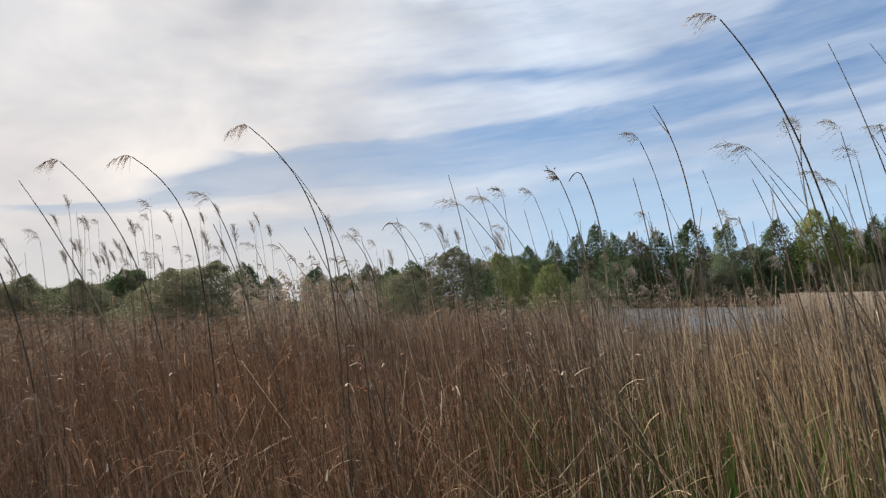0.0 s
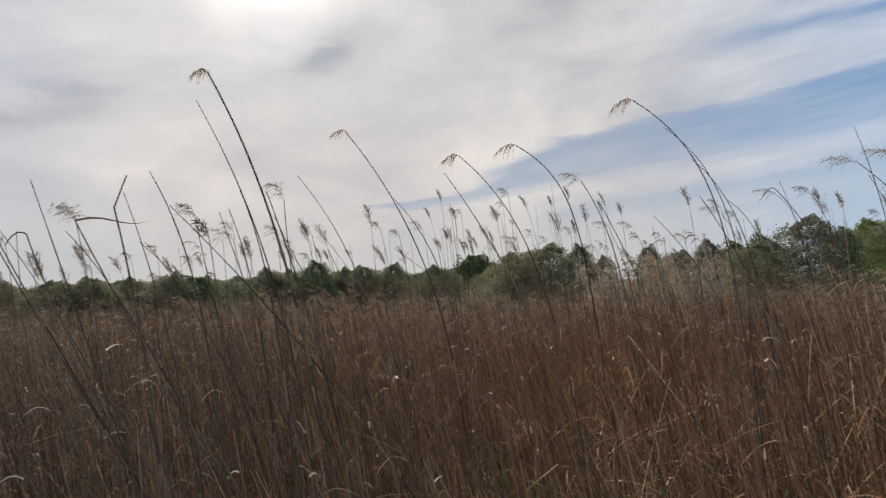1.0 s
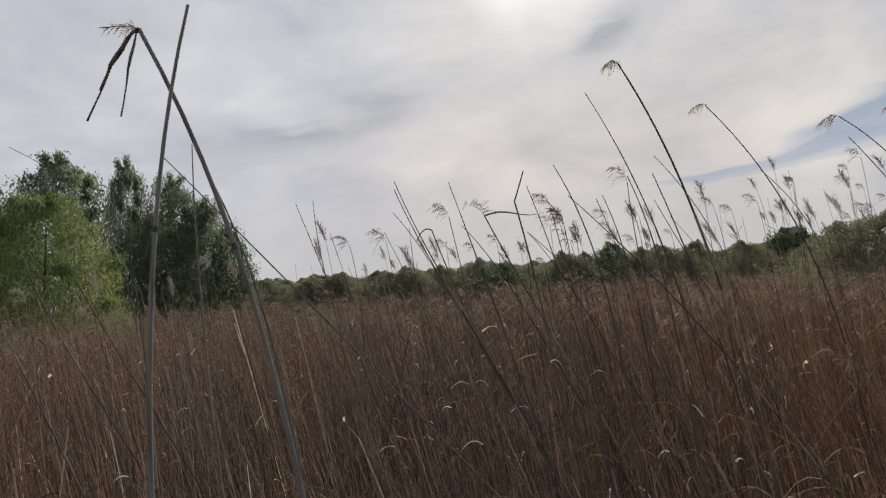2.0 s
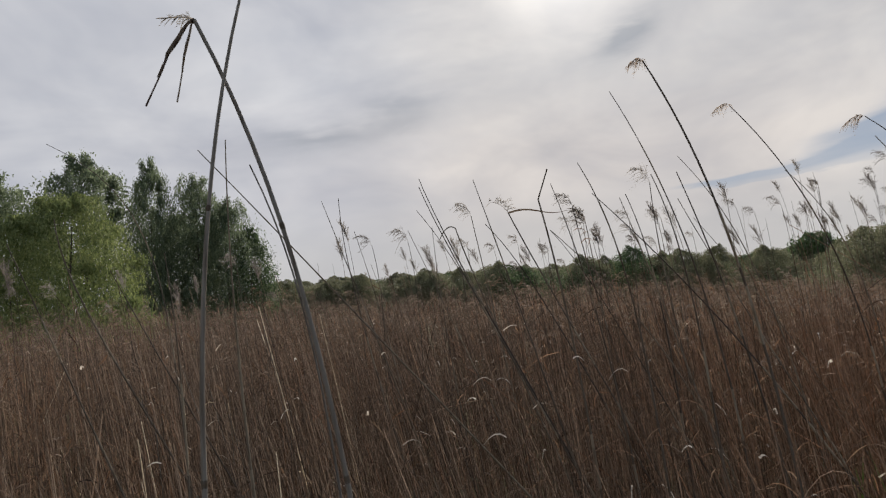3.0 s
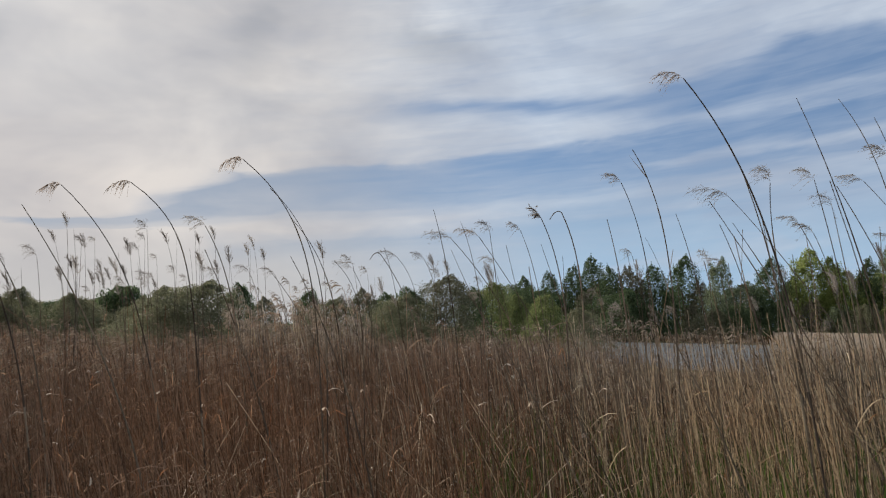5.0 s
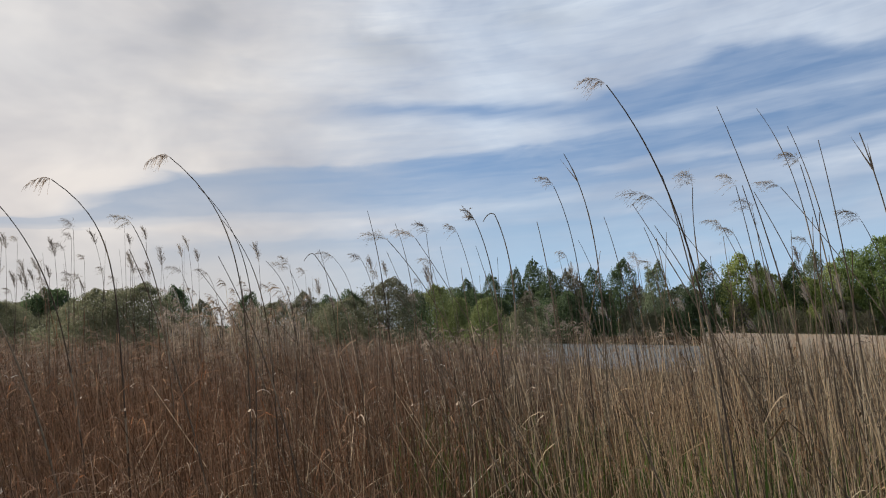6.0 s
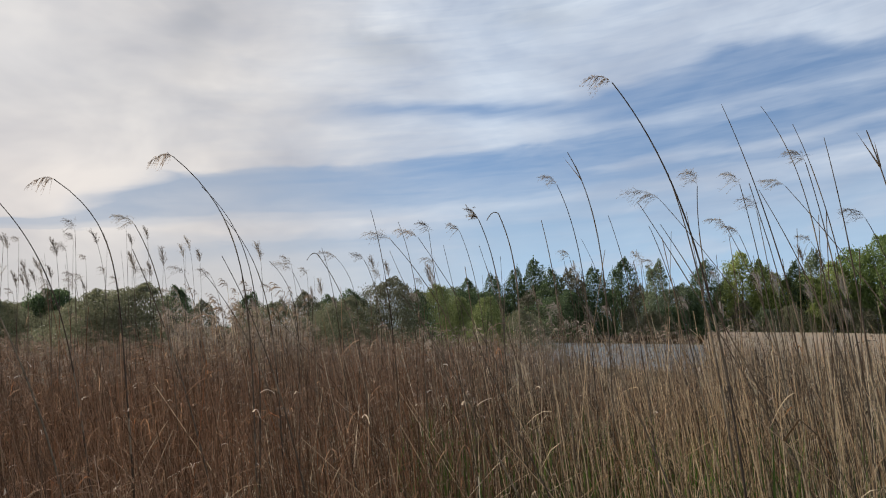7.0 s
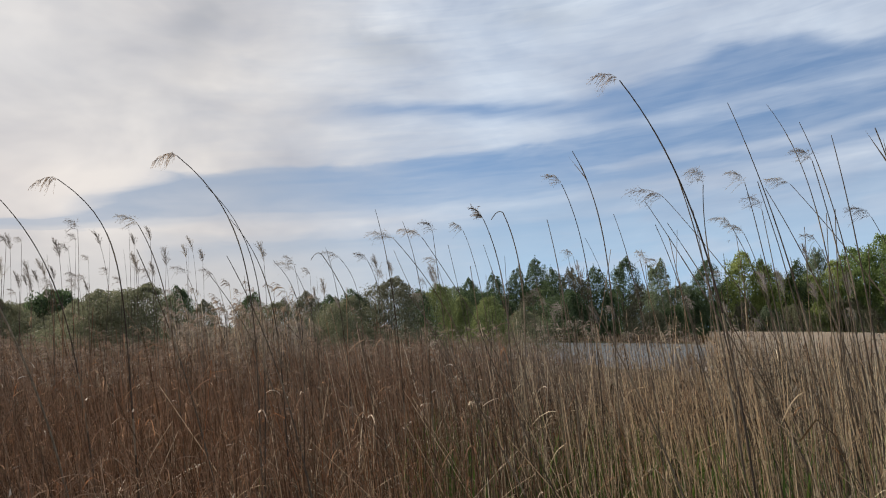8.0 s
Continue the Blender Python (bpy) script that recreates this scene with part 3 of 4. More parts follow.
def stems(count, near, far, a0, a1, seed, segs, thick, mingle=0):
    r, x, y, left, d = scatter(count, near, far, a0, a1, seed, mingle)
    n = len(x)
    h = canopy(left, d) * np.clip(0.86 + r.normal(0, 1, n) * np.where(left < -5, 0.10, 0.14), 0.35, 1.22)
    h = np.where(d < 2.6, np.minimum(h, 1.42), h)
    s = np.linspace(0, 1, segs)
    lean = r.normal(0.055, 0.08, n)
    cross = r.normal(0, 0.09, n)
    tipsy = (r.random(n) < np.where(left < 5, 0.12, 0.07)) & (d > 2.6)
    lean = lean + np.where(left > 55, 0.10, 0.0)
    lean[tipsy] += r.normal(0, 0.45, tipsy.sum())
    cross[tipsy] += r.normal(0, 0.35, tipsy.sum())
    bow = np.abs(r.normal(0.04, 0.06, n))
    off = (lean[:, None] * s + bow[:, None] * s ** 3) * h[:, None]
    o2 = cross[:, None] * s * h[:, None]
    p = np.stack([x[:, None] + WIND[0] * off - WIND[1] * o2, y[:, None] + WIND[1] * off + WIND[0] * o2, h[:, None] * s - 0.02], -1)
    rad = thick * r.uniform(0.6, 1.25, n)[:, None] * (1 - 0.55 * s)
    return p, tubes(p, rad, 3), r, h, d


def blades(p, r, share, length, width, spread=0.6, segs=4):
    """Withered leaves that leave the stems sideways and droop."""
    n = int(len(p) * share)
    pick = r.integers(0, len(p), n)
    at = r.uniform(0.3, 0.98, n)
    idx = at * (p.shape[1] - 1)
    lo = np.minimum(idx.astype(int), p.shape[1] - 2)
    start = p[pick, lo] + (p[pick, lo + 1] - p[pick, lo]) * (idx - lo)[:, None]
    a = r.uniform(0, 2 * np.pi, n)
    way = np.stack([np.cos(a), np.sin(a), np.zeros(n)], -1) + np.array([*WIND * 0.6, 0])
    ln = length * r.uniform(0.4, 1.3, n)
    t = np.linspace(0, 1, segs)
    rise = r.normal(0.35, 0.5, n)
    path = start[:, None] + way[:, None] * (ln[:, None] * t * spread)[:, :, None]
    path[:, :, 2] += ln[:, None] * (rise[:, None] * t - (0.5 + rise[:, None]) * t ** 2 * 0.9)
    side = unit(np.cross(way, np.array([0, 0, 1.0])) + r.normal(0, 0.5, (n, 3)))
    return ribbons(path, width * r.uniform(0.5, 1.3, n)[:, None] * (1 - 0.85 * t ** 2) + 0.0005, side)


def feathers(p, r, share, size, droop=0.6, k=9):
    """Small loose plumes on stem tips: many fine blades each."""
    n = int(len(p) * share)
    pick = r.choice(len(p), n, replace=False)
    tip, back = p[pick, -1], p[pick, -2]
    up = unit(tip - back)
    a = r.uniform(0, 2 * np.pi, (n, k))
    out = np.stack([np.cos(a), np.sin(a), np.zeros((n, k))], -1) * 0.55 + np.array([*WIND * 0.3, 0])
    at = r.uniform(0, 1, (n, k))
    ln = size * r.uniform(0.6, 1.3, (n, 1)) * (1.1 - 0.6 * at)
    start = tip[:, None] + up[:, None] * (at * size * 0.9)[:, :, None] + np.array([*WIND, -0.3]) * (at ** 2 * size * 0.5)[:, :, None]
    t = np.linspace(0, 1, 3)
    path = start[:, :, None] + (up[:, None, None] * 0.55 + out[:, :, None]) * (ln[:, :, None] * t)[..., None] * 0.8
    path[..., 2] -= ln[:, :, None] * t ** 2 * droop
    m = n * k
    side = unit(r.normal(size=(m, 3)))
    w = np.array([0.35, 1.0, 0.1]) * size * 0.060
    return ribbons(path.reshape(m, 3, 3), np.tile(w, (m, 1)), side)


def bed(name, label, mat, leaf_mat, zones, leaf_label, mingle):
    st, lf, fl = [], [], []
    for count, near, far, a0, a1, seed, segs, thick, leaf_share, ll, lw, fshare, fsize in zones:
        p, block, r, h, d = stems(count, near, far, a0, a1, seed, segs, thick, mingle)
        st.append(block)
        if leaf_share:
            lf.append(blades(p, r, leaf_share, ll, lw, segs=7 if near < 3 else 4))
        if fshare:
            fl.append(feathers(p, r, fshare, fsize))
    tagged(new(name, soup(name, st, mat)), label, "reeds", kind="stuff")
    if lf:
        tagged(new(name.replace("stems", "leaves"), soup(name + "_leaves", lf, leaf_mat)), leaf_label, "reed leaves", kind="stuff")
    return fl


fluff = []
fluff += bed("straw_reed_stems", "dense dry straw-coloured reed stems beside the lake", mat_straw, mat_dry, (
    (3200, 1.2, 3.2, -62, 36, 11, 7, 0.0020, 0.7, 0.16, 0.0045, 0, 0.1),
    (18500, 3.2, 8.0, -60, 36, 12, 6, 0.0027, 0.55, 0.18, 0.006, 0.015, 0.12),
    (13500, 8.0, 16.0, -58, 32, 13, 4, 0.0040, 0.6, 0.25, 0.010, 0.03, 0.12),
    (3200, 16.0, 34.0, -30, 24, 14, 3, 0.007, 0.4, 0.3, 0.02, 0.05, 0.14)), "withered straw-coloured reed leaves among the stems", -1)
dull = bed("russet_reed_stems", "dense russet-brown dead reed stems in the marsh", mat_russet, mat_rusty_leaf, (
    (3300, 1.2, 3.2, -24, 112, 21, 7, 0.0024, 1.6, 0.18, 0.0045, 0, 0.08),
    (18500, 3.2, 8.0, -24, 108, 22, 6, 0.0026, 2.0, 0.20, 0.0055, 0.05, 0.09),
    (14500, 8.0, 17.0, -22, 104, 23, 4, 0.0042, 1.1, 0.26, 0.012, 0.42, 0.19),
    (12500, 17.0, 42.0, -24, 100, 24, 3, 0.008, 0.5, 0.3, 0.024, 0.34, 0.22)), "withered russet reed leaves among the stems", 1)
# left part of the russet bed, its shade painted by darker stems and leaves
dull += bed("umber_reed_stems", "dense russet dead reed stems with shade put into their colour", mat_shaded_russet, mat_shaded_leaf, (
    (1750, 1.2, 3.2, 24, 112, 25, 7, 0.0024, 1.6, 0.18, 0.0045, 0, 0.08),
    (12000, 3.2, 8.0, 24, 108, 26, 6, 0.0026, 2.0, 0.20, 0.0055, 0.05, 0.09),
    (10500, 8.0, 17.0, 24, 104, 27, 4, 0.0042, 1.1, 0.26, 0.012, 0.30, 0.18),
    (7700, 17.0, 42.0, 24, 100, 28, 3, 0.008, 0.5, 0.3, 0.024, 0.30, 0.22)), "withered russet reed leaves with shade put into their colour", 2)
bed("pale_reed_stems", "pale sunlit reed stems leaning at the marsh edge", mat_straw, mat_dry, (
    (40, 1.2, 3.0, 62, 116, 41, 8, 0.0030, 0.3, 0.16, 0.006, 0, 0.1), (90, 3.0, 7.0, 60, 114, 42, 6, 0.0032, 0.3, 0.16, 0.006, 0, 0.1)),
    "pale withered leaves at the marsh edge", 0)
# pale feathery stands in front of the bushes
p, block, r, h, d = stems(1050, 11, 20, 5.0, 15.5, 31, 5, 0.004)
mound = np.array([noise.noise(Vector((a * 0.55, c * 0.55, 4.0))) for a, c in p[:, 0, :2]])
p = p[mound > -0.22]
p[:, :, 2] *= (1.28 + 0.75 * np.clip(mound[mound > -0.22], -0.2, 0.45))[:, None]
tagged(new("feathery_reed_stems", soup("feathery_reed_stems", [tubes(p, np.full(p.shape[:2], 0.004), 3)], mat_straw)),
       "taller pale feathery reeds in front of bushes", "reeds", kind="stuff")
fluff.append(feathers(p, r, 0.95, 0.22, 0.7, 22))
p, block, r, h, d = stems(420, 9, 20, -12, 3, 32, 5, 0.004)
fluff.append(feathers(p, r, 0.4, 0.16))
tagged(new("dull_seed_plumes", soup("dull_seed_plumes", dull, mat_dull_fluff)), "dull brown seed plumes on the dead reeds", "reed plumes", kind="stuff")
tagged(new("seed_plumes", soup("seed_plumes", fluff, mat_fluff)), "pale fluffy seed plumes on the dead reeds", "reed plumes", kind="stuff")


def far_reeds():
    """The belt of reeds along the far bank: tall and pale on one side, low and brown before the trees."""
    r = np.random.default_rng(51)
    x, y = r.uniform(0, 75, 160000), r.uniform(22, 104, 160000)
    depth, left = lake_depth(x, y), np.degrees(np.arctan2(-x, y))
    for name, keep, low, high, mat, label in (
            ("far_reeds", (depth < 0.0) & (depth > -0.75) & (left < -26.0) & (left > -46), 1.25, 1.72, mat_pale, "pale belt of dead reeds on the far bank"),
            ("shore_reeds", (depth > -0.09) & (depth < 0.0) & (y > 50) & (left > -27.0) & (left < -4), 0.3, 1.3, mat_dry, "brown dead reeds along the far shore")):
        px, py = x[keep][:15000], y[keep][:15000]
        n = len(px)
        h = r.uniform(low, high, n)
        s = np.linspace(0, 1, 3)
        p = np.stack([px[:, None] - 0.2 * s, py[:, None] + 0 * s, h[:, None] * s - 0.1], -1)
        tagged(new(name, soup(name, [tubes(p, np.tile(np.array([0.035, 0.035, 0.015]), (n, 1)), 3)], mat)), label, "reeds", kind="stuff")


far_reeds()


def green_shoots():
    """Fresh green blades low down among the dead stems."""
    r = np.random.default_rng(61)
    paths, sides = [], []
    for left, dist, n, tall in ((-33, 3.0, 60, 1.35), (-26, 3.2, 50, 1.3), (-21, 3.6, 44, 1.3), (-14, 3.4, 16, 1.1), (-38, 2.7, 60, 1.4), (-8, 3.8, 8, 1.05), (-30, 4.2, 60, 1.25),
                                (-2, 3.4, 6, 1.0), (6, 3.2, 14, 1.0), (14, 3.0, 34, 0.98), (20, 3.0, 44, 0.98), (26, 3.1, 30, 0.92), (29, 3.4, 12, 0.88),
                                (-18, 4.6, 50, 1.2), (-36, 4.0, 60, 1.3)):
        a = radians(left)
        for _ in range(n * 2):
            ox, oy = r.normal(0, 0.30, 2)
            h = tall * r.uniform(0.6, 1.08)
            b = r.uniform(0, 2 * math.pi)
            t = np.linspace(0, 1, 6)
            run = r.uniform(0.04, 0.3)
            paths.append(np.stack([-math.sin(a) * dist + ox + math.cos(b) * run * t ** 2.2, math.cos(a) * dist + oy + math.sin(b) * run * t ** 2.2,
                                   h * (t - 0.12 * run * t ** 3)], -1))
            sides.append((-math.sin(b), math.cos(b), 0.0))
    # single blades all over the near bed
    q, x, y, left, dist = scatter(5200, 1.7, 4.8, -48, 33, 62)
    for px, py in zip(x, y):
        if noise.noise(Vector((px * 0.9, py * 0.9, 8.0))) < (0.05 if px > 0.75 * py - 0.8 else 0.3):
            continue
        h, b, run = q.uniform(0.75, 1.32), q.uniform(0, 2 * math.pi), q.uniform(0.03, 0.25)
        t = np.linspace(0, 1, 6)
        paths.append(np.stack([px + math.cos(b) * run * t ** 2.2, py + math.sin(b) * run * t ** 2.2, h * t], -1))
        sides.append((-math.sin(b), math.cos(b), 0.0))
    n = len(paths)
    t = np.linspace(0, 1, 6)
    w = 0.015 * r.uniform(0.6, 1.3, n)[:, None] * (1 - t ** 3) + 0.0006
    tagged(new("green_shoots", soup("green_shoots", [ribbons(np.array(paths), w, np.array(sides))], mat_shoot)),
           "fresh green reed shoots among the dead stems", "reed shoots", kind="stuff")


green_shoots()


def bleached_scraps():
    """Curled pale leaf scraps that catch the light."""
    r, x, y, left, d = scatter(620, 1.6, 7.0, -45, 95, 71)
    n = len(x)
    z = canopy(left, d) * r.uniform(0.55, 0.98, n)
    a = r.uniform(0, 2 * np.pi, n)
    t = np.linspace(0, 1, 5)
    ln = r.uniform(0.02, 0.075, n)[:, None]
    curl = r.uniform(0.3, 1.4, n)[:, None]
    p = np.stack([x[:, None] + np.cos(a)[:, None] * ln * t, y[:, None] + np.sin(a)[:, None] * ln * t, z[:, None] + ln * (t * 0.9 - curl * t ** 2)], -1)
    side = unit(np.stack([-np.sin(a), np.cos(a), r.normal(0, 0.5, n)], -1))
    tagged(new("bleached_leaf_scraps", soup("bleached_leaf_scraps", [ribbons(p, r.uniform(0.004, 0.009, n)[:, None] * (1 - 0.7 * t), side)], mat_pale)),
           "curled bleached leaf scraps caught among the stems", "leaf scraps", kind="stuff")


bleached_scraps()


def broken_stems(name, label, mat, count, a0, a1, d0, d1, seed):
    """Snapped stems that lean across the standing ones at all angles."""
    r, x, y, left, d = scatter(count, d0, d1, a0, a1, seed)
    n = len(x)
    low = r.uniform(0.15, 0.85, n) * canopy(left, d) * 0.8
    turn, slope, ln = r.uniform(0, 2 * np.pi, n), np.radians(r.normal(52, 17, n)), r.uniform(0.15, 0.55, n)
    t = np.linspace(0, 1, 6)
    sag = r.uniform(0.0, 0.12, n)[:, None] * t ** 2
    run, rise = (ln * np.cos(slope))[:, None] * t, (ln * np.sin(slope))[:, None] * t - sag
    p = np.stack([x[:, None] + np.cos(turn)[:, None] * run, y[:, None] + np.sin(turn)[:, None] * run, low[:, None] + rise], -1)
    p[:, :, 2] = np.minimum(p[:, :, 2], 1.62)
    tagged(new(name, soup(name, [tubes(p, r.uniform(0.0011, 0.0022, n)[:, None] * (1 - 0.4 * t), 4)], mat, True)), label, "reeds", kind="stuff")


broken_stems("snapped_straw_stems", "snapped pale stems lying across the standing reeds", mat_straw_stems, 1700, -52, 22, 2.2, 5.0, 91)
broken_stems("snapped_russet_stems", "snapped brown stems lying across the standing reeds", mat_russet, 900, 8, 100, 2.0, 5.0, 92)


# ---- tall reeds one by one ----
def plume_blades(tip, up, side, size, branches, droop, spread, width, comb, r):
    """Fine branchlets with side hairs along a short arching rachis; comb: how far they all sweep down the wind."""
    t = np.linspace(0, 1, 6)
    paths, widths, sides = [], [], []
    ra = tip + up * (t * size * 0.85)[:, None] + side * (t ** 2 * size * 0.5 * spread)[:, None] - np.array([0, 0, 1]) * (t ** 2.2 * size * droop * 0.6)[:, None]
    paths.append(ra)
    widths.append(0.0024 * (1 - 0.7 * t))
    sides.append(unit(r.normal(size=3)))
    for i in range(branches):
        q = (i + r.random()) / branches
        s0 = np.array([np.interp(q, t, ra[:, m]) for m in range(3)])
        way = unit(up * 0.55 + side * (comb * r.uniform(0.3, 1.0)) + r.normal(0, 0.34 * spread, 3))
        ln = size * (0.72 - 0.42 * q) * r.uniform(0.5, 1.0)
        br = s0 + way * (t * ln)[:, None] - np.array([0, 0, 1]) * (t ** 2 * ln * droop * r.uniform(0.6, 1.2))[:, None]
        paths.append(br)
        widths.append(width * (0.35 + t * 1.3 - 1.4 * t ** 3) + 0.0004)
        sides.append(unit(r.normal(size=3)))
        for _ in range(8):
            e = r.integers(1, 6)
            tw = unit(way + r.normal(0, 0.55, 3) + np.array([0, 0, -droop]))
            paths.append(br[e] + tw * (t * ln * 0.26)[:, None])
            widths.append(width * 0.9 * (1 - 0.8 * t))
            sides.append(unit(r.normal(size=3)))
    return ribbons(np.array(paths), np.array(widths), np.array(sides))


LOOKS = {
    "bare": "broken bare dead reed stem standing above the marsh",
    "tuft": "tall arching dead reed with a small nodding plume",
    "crest": "tall leaning dead reed with a combed one-sided plume",
    "airy": "dead reed with a loose feathery seed plume",
    "spike": "thin dead reed with a narrow fluffy plume",
    "dark": "dead reed with a dense brown drooping plume",
    "hook": "thin dead reed with a curled hooked tip",
    "sheath": "tall dead reed with a split pointed leaf sheath",
    "flag": "dead reed with a torn leaf streaming like a flag",
    "kink": "dead reed stem snapped and kinked near its top",
    "bent": "thick dead reed with a bent head and hanging withered leaves",
}
reed_count = 0
# a swollen ring, shared by all the joints
turns, prof = np.arange(8) * math.pi / 4, ((1.0, -1.4), (1.10, -0.5), (1.13, 0.5), (1.0, 1.4))
mat_joint = stem_material("reed_joint", [(0.0, (0.10, 0.080, 0.062)), (1.0, (0.14, 0.112, 0.085))], each)
JOINT = soup("joint", [(np.array([(math.cos(a) * w, math.sin(a) * w, z) for w, z in prof for a in turns]),
                        np.array([(i * 8 + j, i * 8 + (j + 1) % 8, i * 8 + 8 + (j + 1) % 8, i * 8 + 8 + j) for i in range(3) for j in range(8)]))], mat_joint, True)


def tall_reed(x, y, h, heading, a, b, power, look_kind, thick=1.0, detail=True, bark=mat_stem, head=1.0):
    """One reed from its foot at x, y to height h; it leans by a per metre, and b more towards the tip, in the heading's direction."""
    global reed_count
    reed_count += 1
    r = np.random.default_rng(900 + reed_count)
    dx, dy = math.cos(radians(heading)), math.sin(radians(heading))
    top = new("reed")
    top.location = (x, y, 0)
    tagged(top, LOOKS[look_kind], "reed", "tall reeds over the marsh")
    segs = 44
    s = np.linspace(0, 1, segs) ** 0.8
    u = a * h * s + b * s ** power
    wob = 0.006 * np.sin(s * 9 + reed_count) * s
    line = np.stack([dx * u - dy * wob, dy * u + dx * wob, h * s], -1)
    if look_kind == "kink":
        more = line[-1] + np.outer(np.linspace(0.1, 1, 6), np.array([-dx * 0.035, -dy * 0.035, 0.095]))
        line = np.concatenate([line, more])
    if look_kind == "hook":
        t = np.linspace(0.1, 1, 9)
        more = line[-1] + np.stack([dx * 0.06 * t, dy * 0.06 * t, 0.05 * t - 0.085 * t ** 2], -1)
        line = np.concatenate([line, more])
    n = len(line)
    q = np.linspace(0, 1, n)
    rad = (0.0056 if look_kind == "bare" else 0.0046) * thick * r.uniform(0.85, 1.15) * (1 - (0.78 if look_kind == "bare" else 0.58) * q)
    v, f = tubes(line[None], rad[None], 6)
    caps = (v, f)
    end = np.concatenate([v[-6:], line[-1:] + (line[-1:] - line[-2:-1]) * 0.02])
    cap_f = np.array([(i, (i + 1) % 6, 6) for i in range(6)])
    stem = part("stem", soup("stem", [caps, (end, cap_f)], bark, True), top)
    if detail:
        every = int(r.integers(6, 9))
        for e in range(14, n - 2, every):
            ring = part("joint", JOINT, stem)
            way = Vector(line[e + 1] - line[e - 1])
            ring.matrix_basis = Matrix.Translation(line[e]) @ way.to_track_quat("Z", "Y").to_matrix().to_4x4() @ Matrix.Diagonal((rad[e], rad[e], rad[e], 1))
        for e in r.choice(np.arange(16, n - 6), 2, replace=False):
            sleeve = line[e:e + 4]
            part("leaf_sheath", soup("leaf_sheath", [tubes(sleeve[None], (rad[e:e + 4] * np.array([1.08, 1.16, 1.2, 1.28]))[None], 6)], mat_sheath, True), stem)
    tip, up = line[-1], unit(line[-1] - line[-3])
    side = np.array([dx, dy, 0.0])
    plumes = {"tuft": (0.066, 48, 1.7, 1.05, 0.0016, 0.4, mat_pale_plume), "crest": (0.09, 30, 0.9, 0.7, 0.0018, 1.0, mat_pale_plume),
              "airy": (0.17, 34, 0.75, 0.75, 0.0021, 0.6, mat_plume), "spike": (0.19, 36, 0.12, 0.36, 0.0034, 0.08, mat_plume),
              "dark": (0.11, 36, 0.35, 0.6, 0.0045, 0.5, mat_plume), "flag": (0.09, 26, 0.5, 0.8, 0.0018, -0.6, mat_plume)}
    if look_kind in plumes:
        size, count, droop, spread, width, comb, mat = plumes[look_kind]
        size *= head * r.uniform(0.75, 1.25)
        part("plume", soup("plume", [plume_blades(tip, up, side, size, count, droop, spread, width, comb, r)], mat), top)
    if look_kind == "sheath":
        t = np.linspace(0, 1, 5)
        ways = (up * 0.14 + side * 0.03, up * 0.10 - side * 0.012)
        p = np.array([line[-4] + w * t[:, None] for w in ways])
        part("sheath", soup("sheath", [ribbons(p, np.tile(0.007 * (1 - 0.95 * t), (2, 1)), np.array([side, side]))], mat_leaf), top)
    if look_kind == "bent":
        part("plume", soup("plume", [plume_blades(tip, unit(up * 0.6 + side), side, 0.020, 34, 0.6, 1.2, 0.0006, 0.5, r)], mat_plume), top)
        t = np.linspace(0, 1, 8)
        for ln, run, w in ((0.084, 0.36, 0.0011), (0.080, 0.15, 0.0010), (0.055, 0.42, 0.0021)):
            # each leaf is rolled up and wrinkled
            p = tip + np.outer(t, side) * ln * run * 1.4 + np.outer(0.25 * t - 1.2 * t ** 1.3, np.array([0, 0, 1])) * ln
            p += np.outer(0.0016 * np.sin(t * 13 + ln * 90), np.array([-dy, dx, 0.4]))
            roll = w * (0.75 + 0.35 * np.sin(t * 9 + ln * 50)) * (1 - 0.45 * t ** 3) + 0.0003
            part("leaf", soup("leaf", [tubes(p[None], roll[None], 6)], mat_leaf, True), top)
    elif look_kind == "flag":
        t = np.linspace(0, 1, 9)
        p = tip - np.outer(t, side) * 0.19 + np.outer(0.008 * np.sin(t * 6), np.array([0, 0, 1]))
        part("leaf", soup("leaf", [ribbons(p[None], (0.0065 * (1 - t) + 0.001)[None], np.array([[0.2, 0.2, 0.95]]))], mat_leaf), top)
    elif r.random() < 0.07:
        # a withered leaf clinging to a joint
        e = int(n * r.uniform(0.45, 0.8))
        t = np.linspace(0, 1, 7)
        ln, sgn = r.uniform(0.10, 0.24), r.choice((-1.0, 1.0))
        p = line[e] + np.outer(t, side) * ln * 0.5 * sgn + np.outer(0.8 * t - 1.2 * t ** 2, np.array([0, 0, 1])) * ln
        part("leaf", soup("leaf", [ribbons(p[None], (0.0055 * (1 - t ** 2) + 0.0008)[None], np.array([[-dy, dx, 0.2]]))], mat_leaf), top)
    return top



tall_reed(-0.91, 3.24, 2.39, -158, 0.12, 0.23, 15, 'tuft')
tall_reed(-0.33, 2.70, 2.40, -167, 0.07, 0.27, 11, 'tuft')
tall_reed(-0.37, 2.73, 2.30, -169, 0.03, 0.23, 11, 'bare')
tall_reed(-0.22, 2.81, 2.18, -170, 0.09, 0.17, 11, 'bare')
tall_reed(-0.88, 3.86, 2.29, -162, 0.12, 0.14, 8, 'airy')
tall_reed(-0.42, 2.97, 2.06, -162, 0.17, 0.21, 3, 'bare')
tall_reed(-0.26, 3.58, 2.04, -168, 0.11, 0.38, 4, 'bare')
tall_reed(-0.01, 2.59, 2.01, -170, 0.16, 0.21, 4, 'bare')
tall_reed(-1.48, 6.80, 2.25, -165, 0.10, 0.14, 6, 'airy')
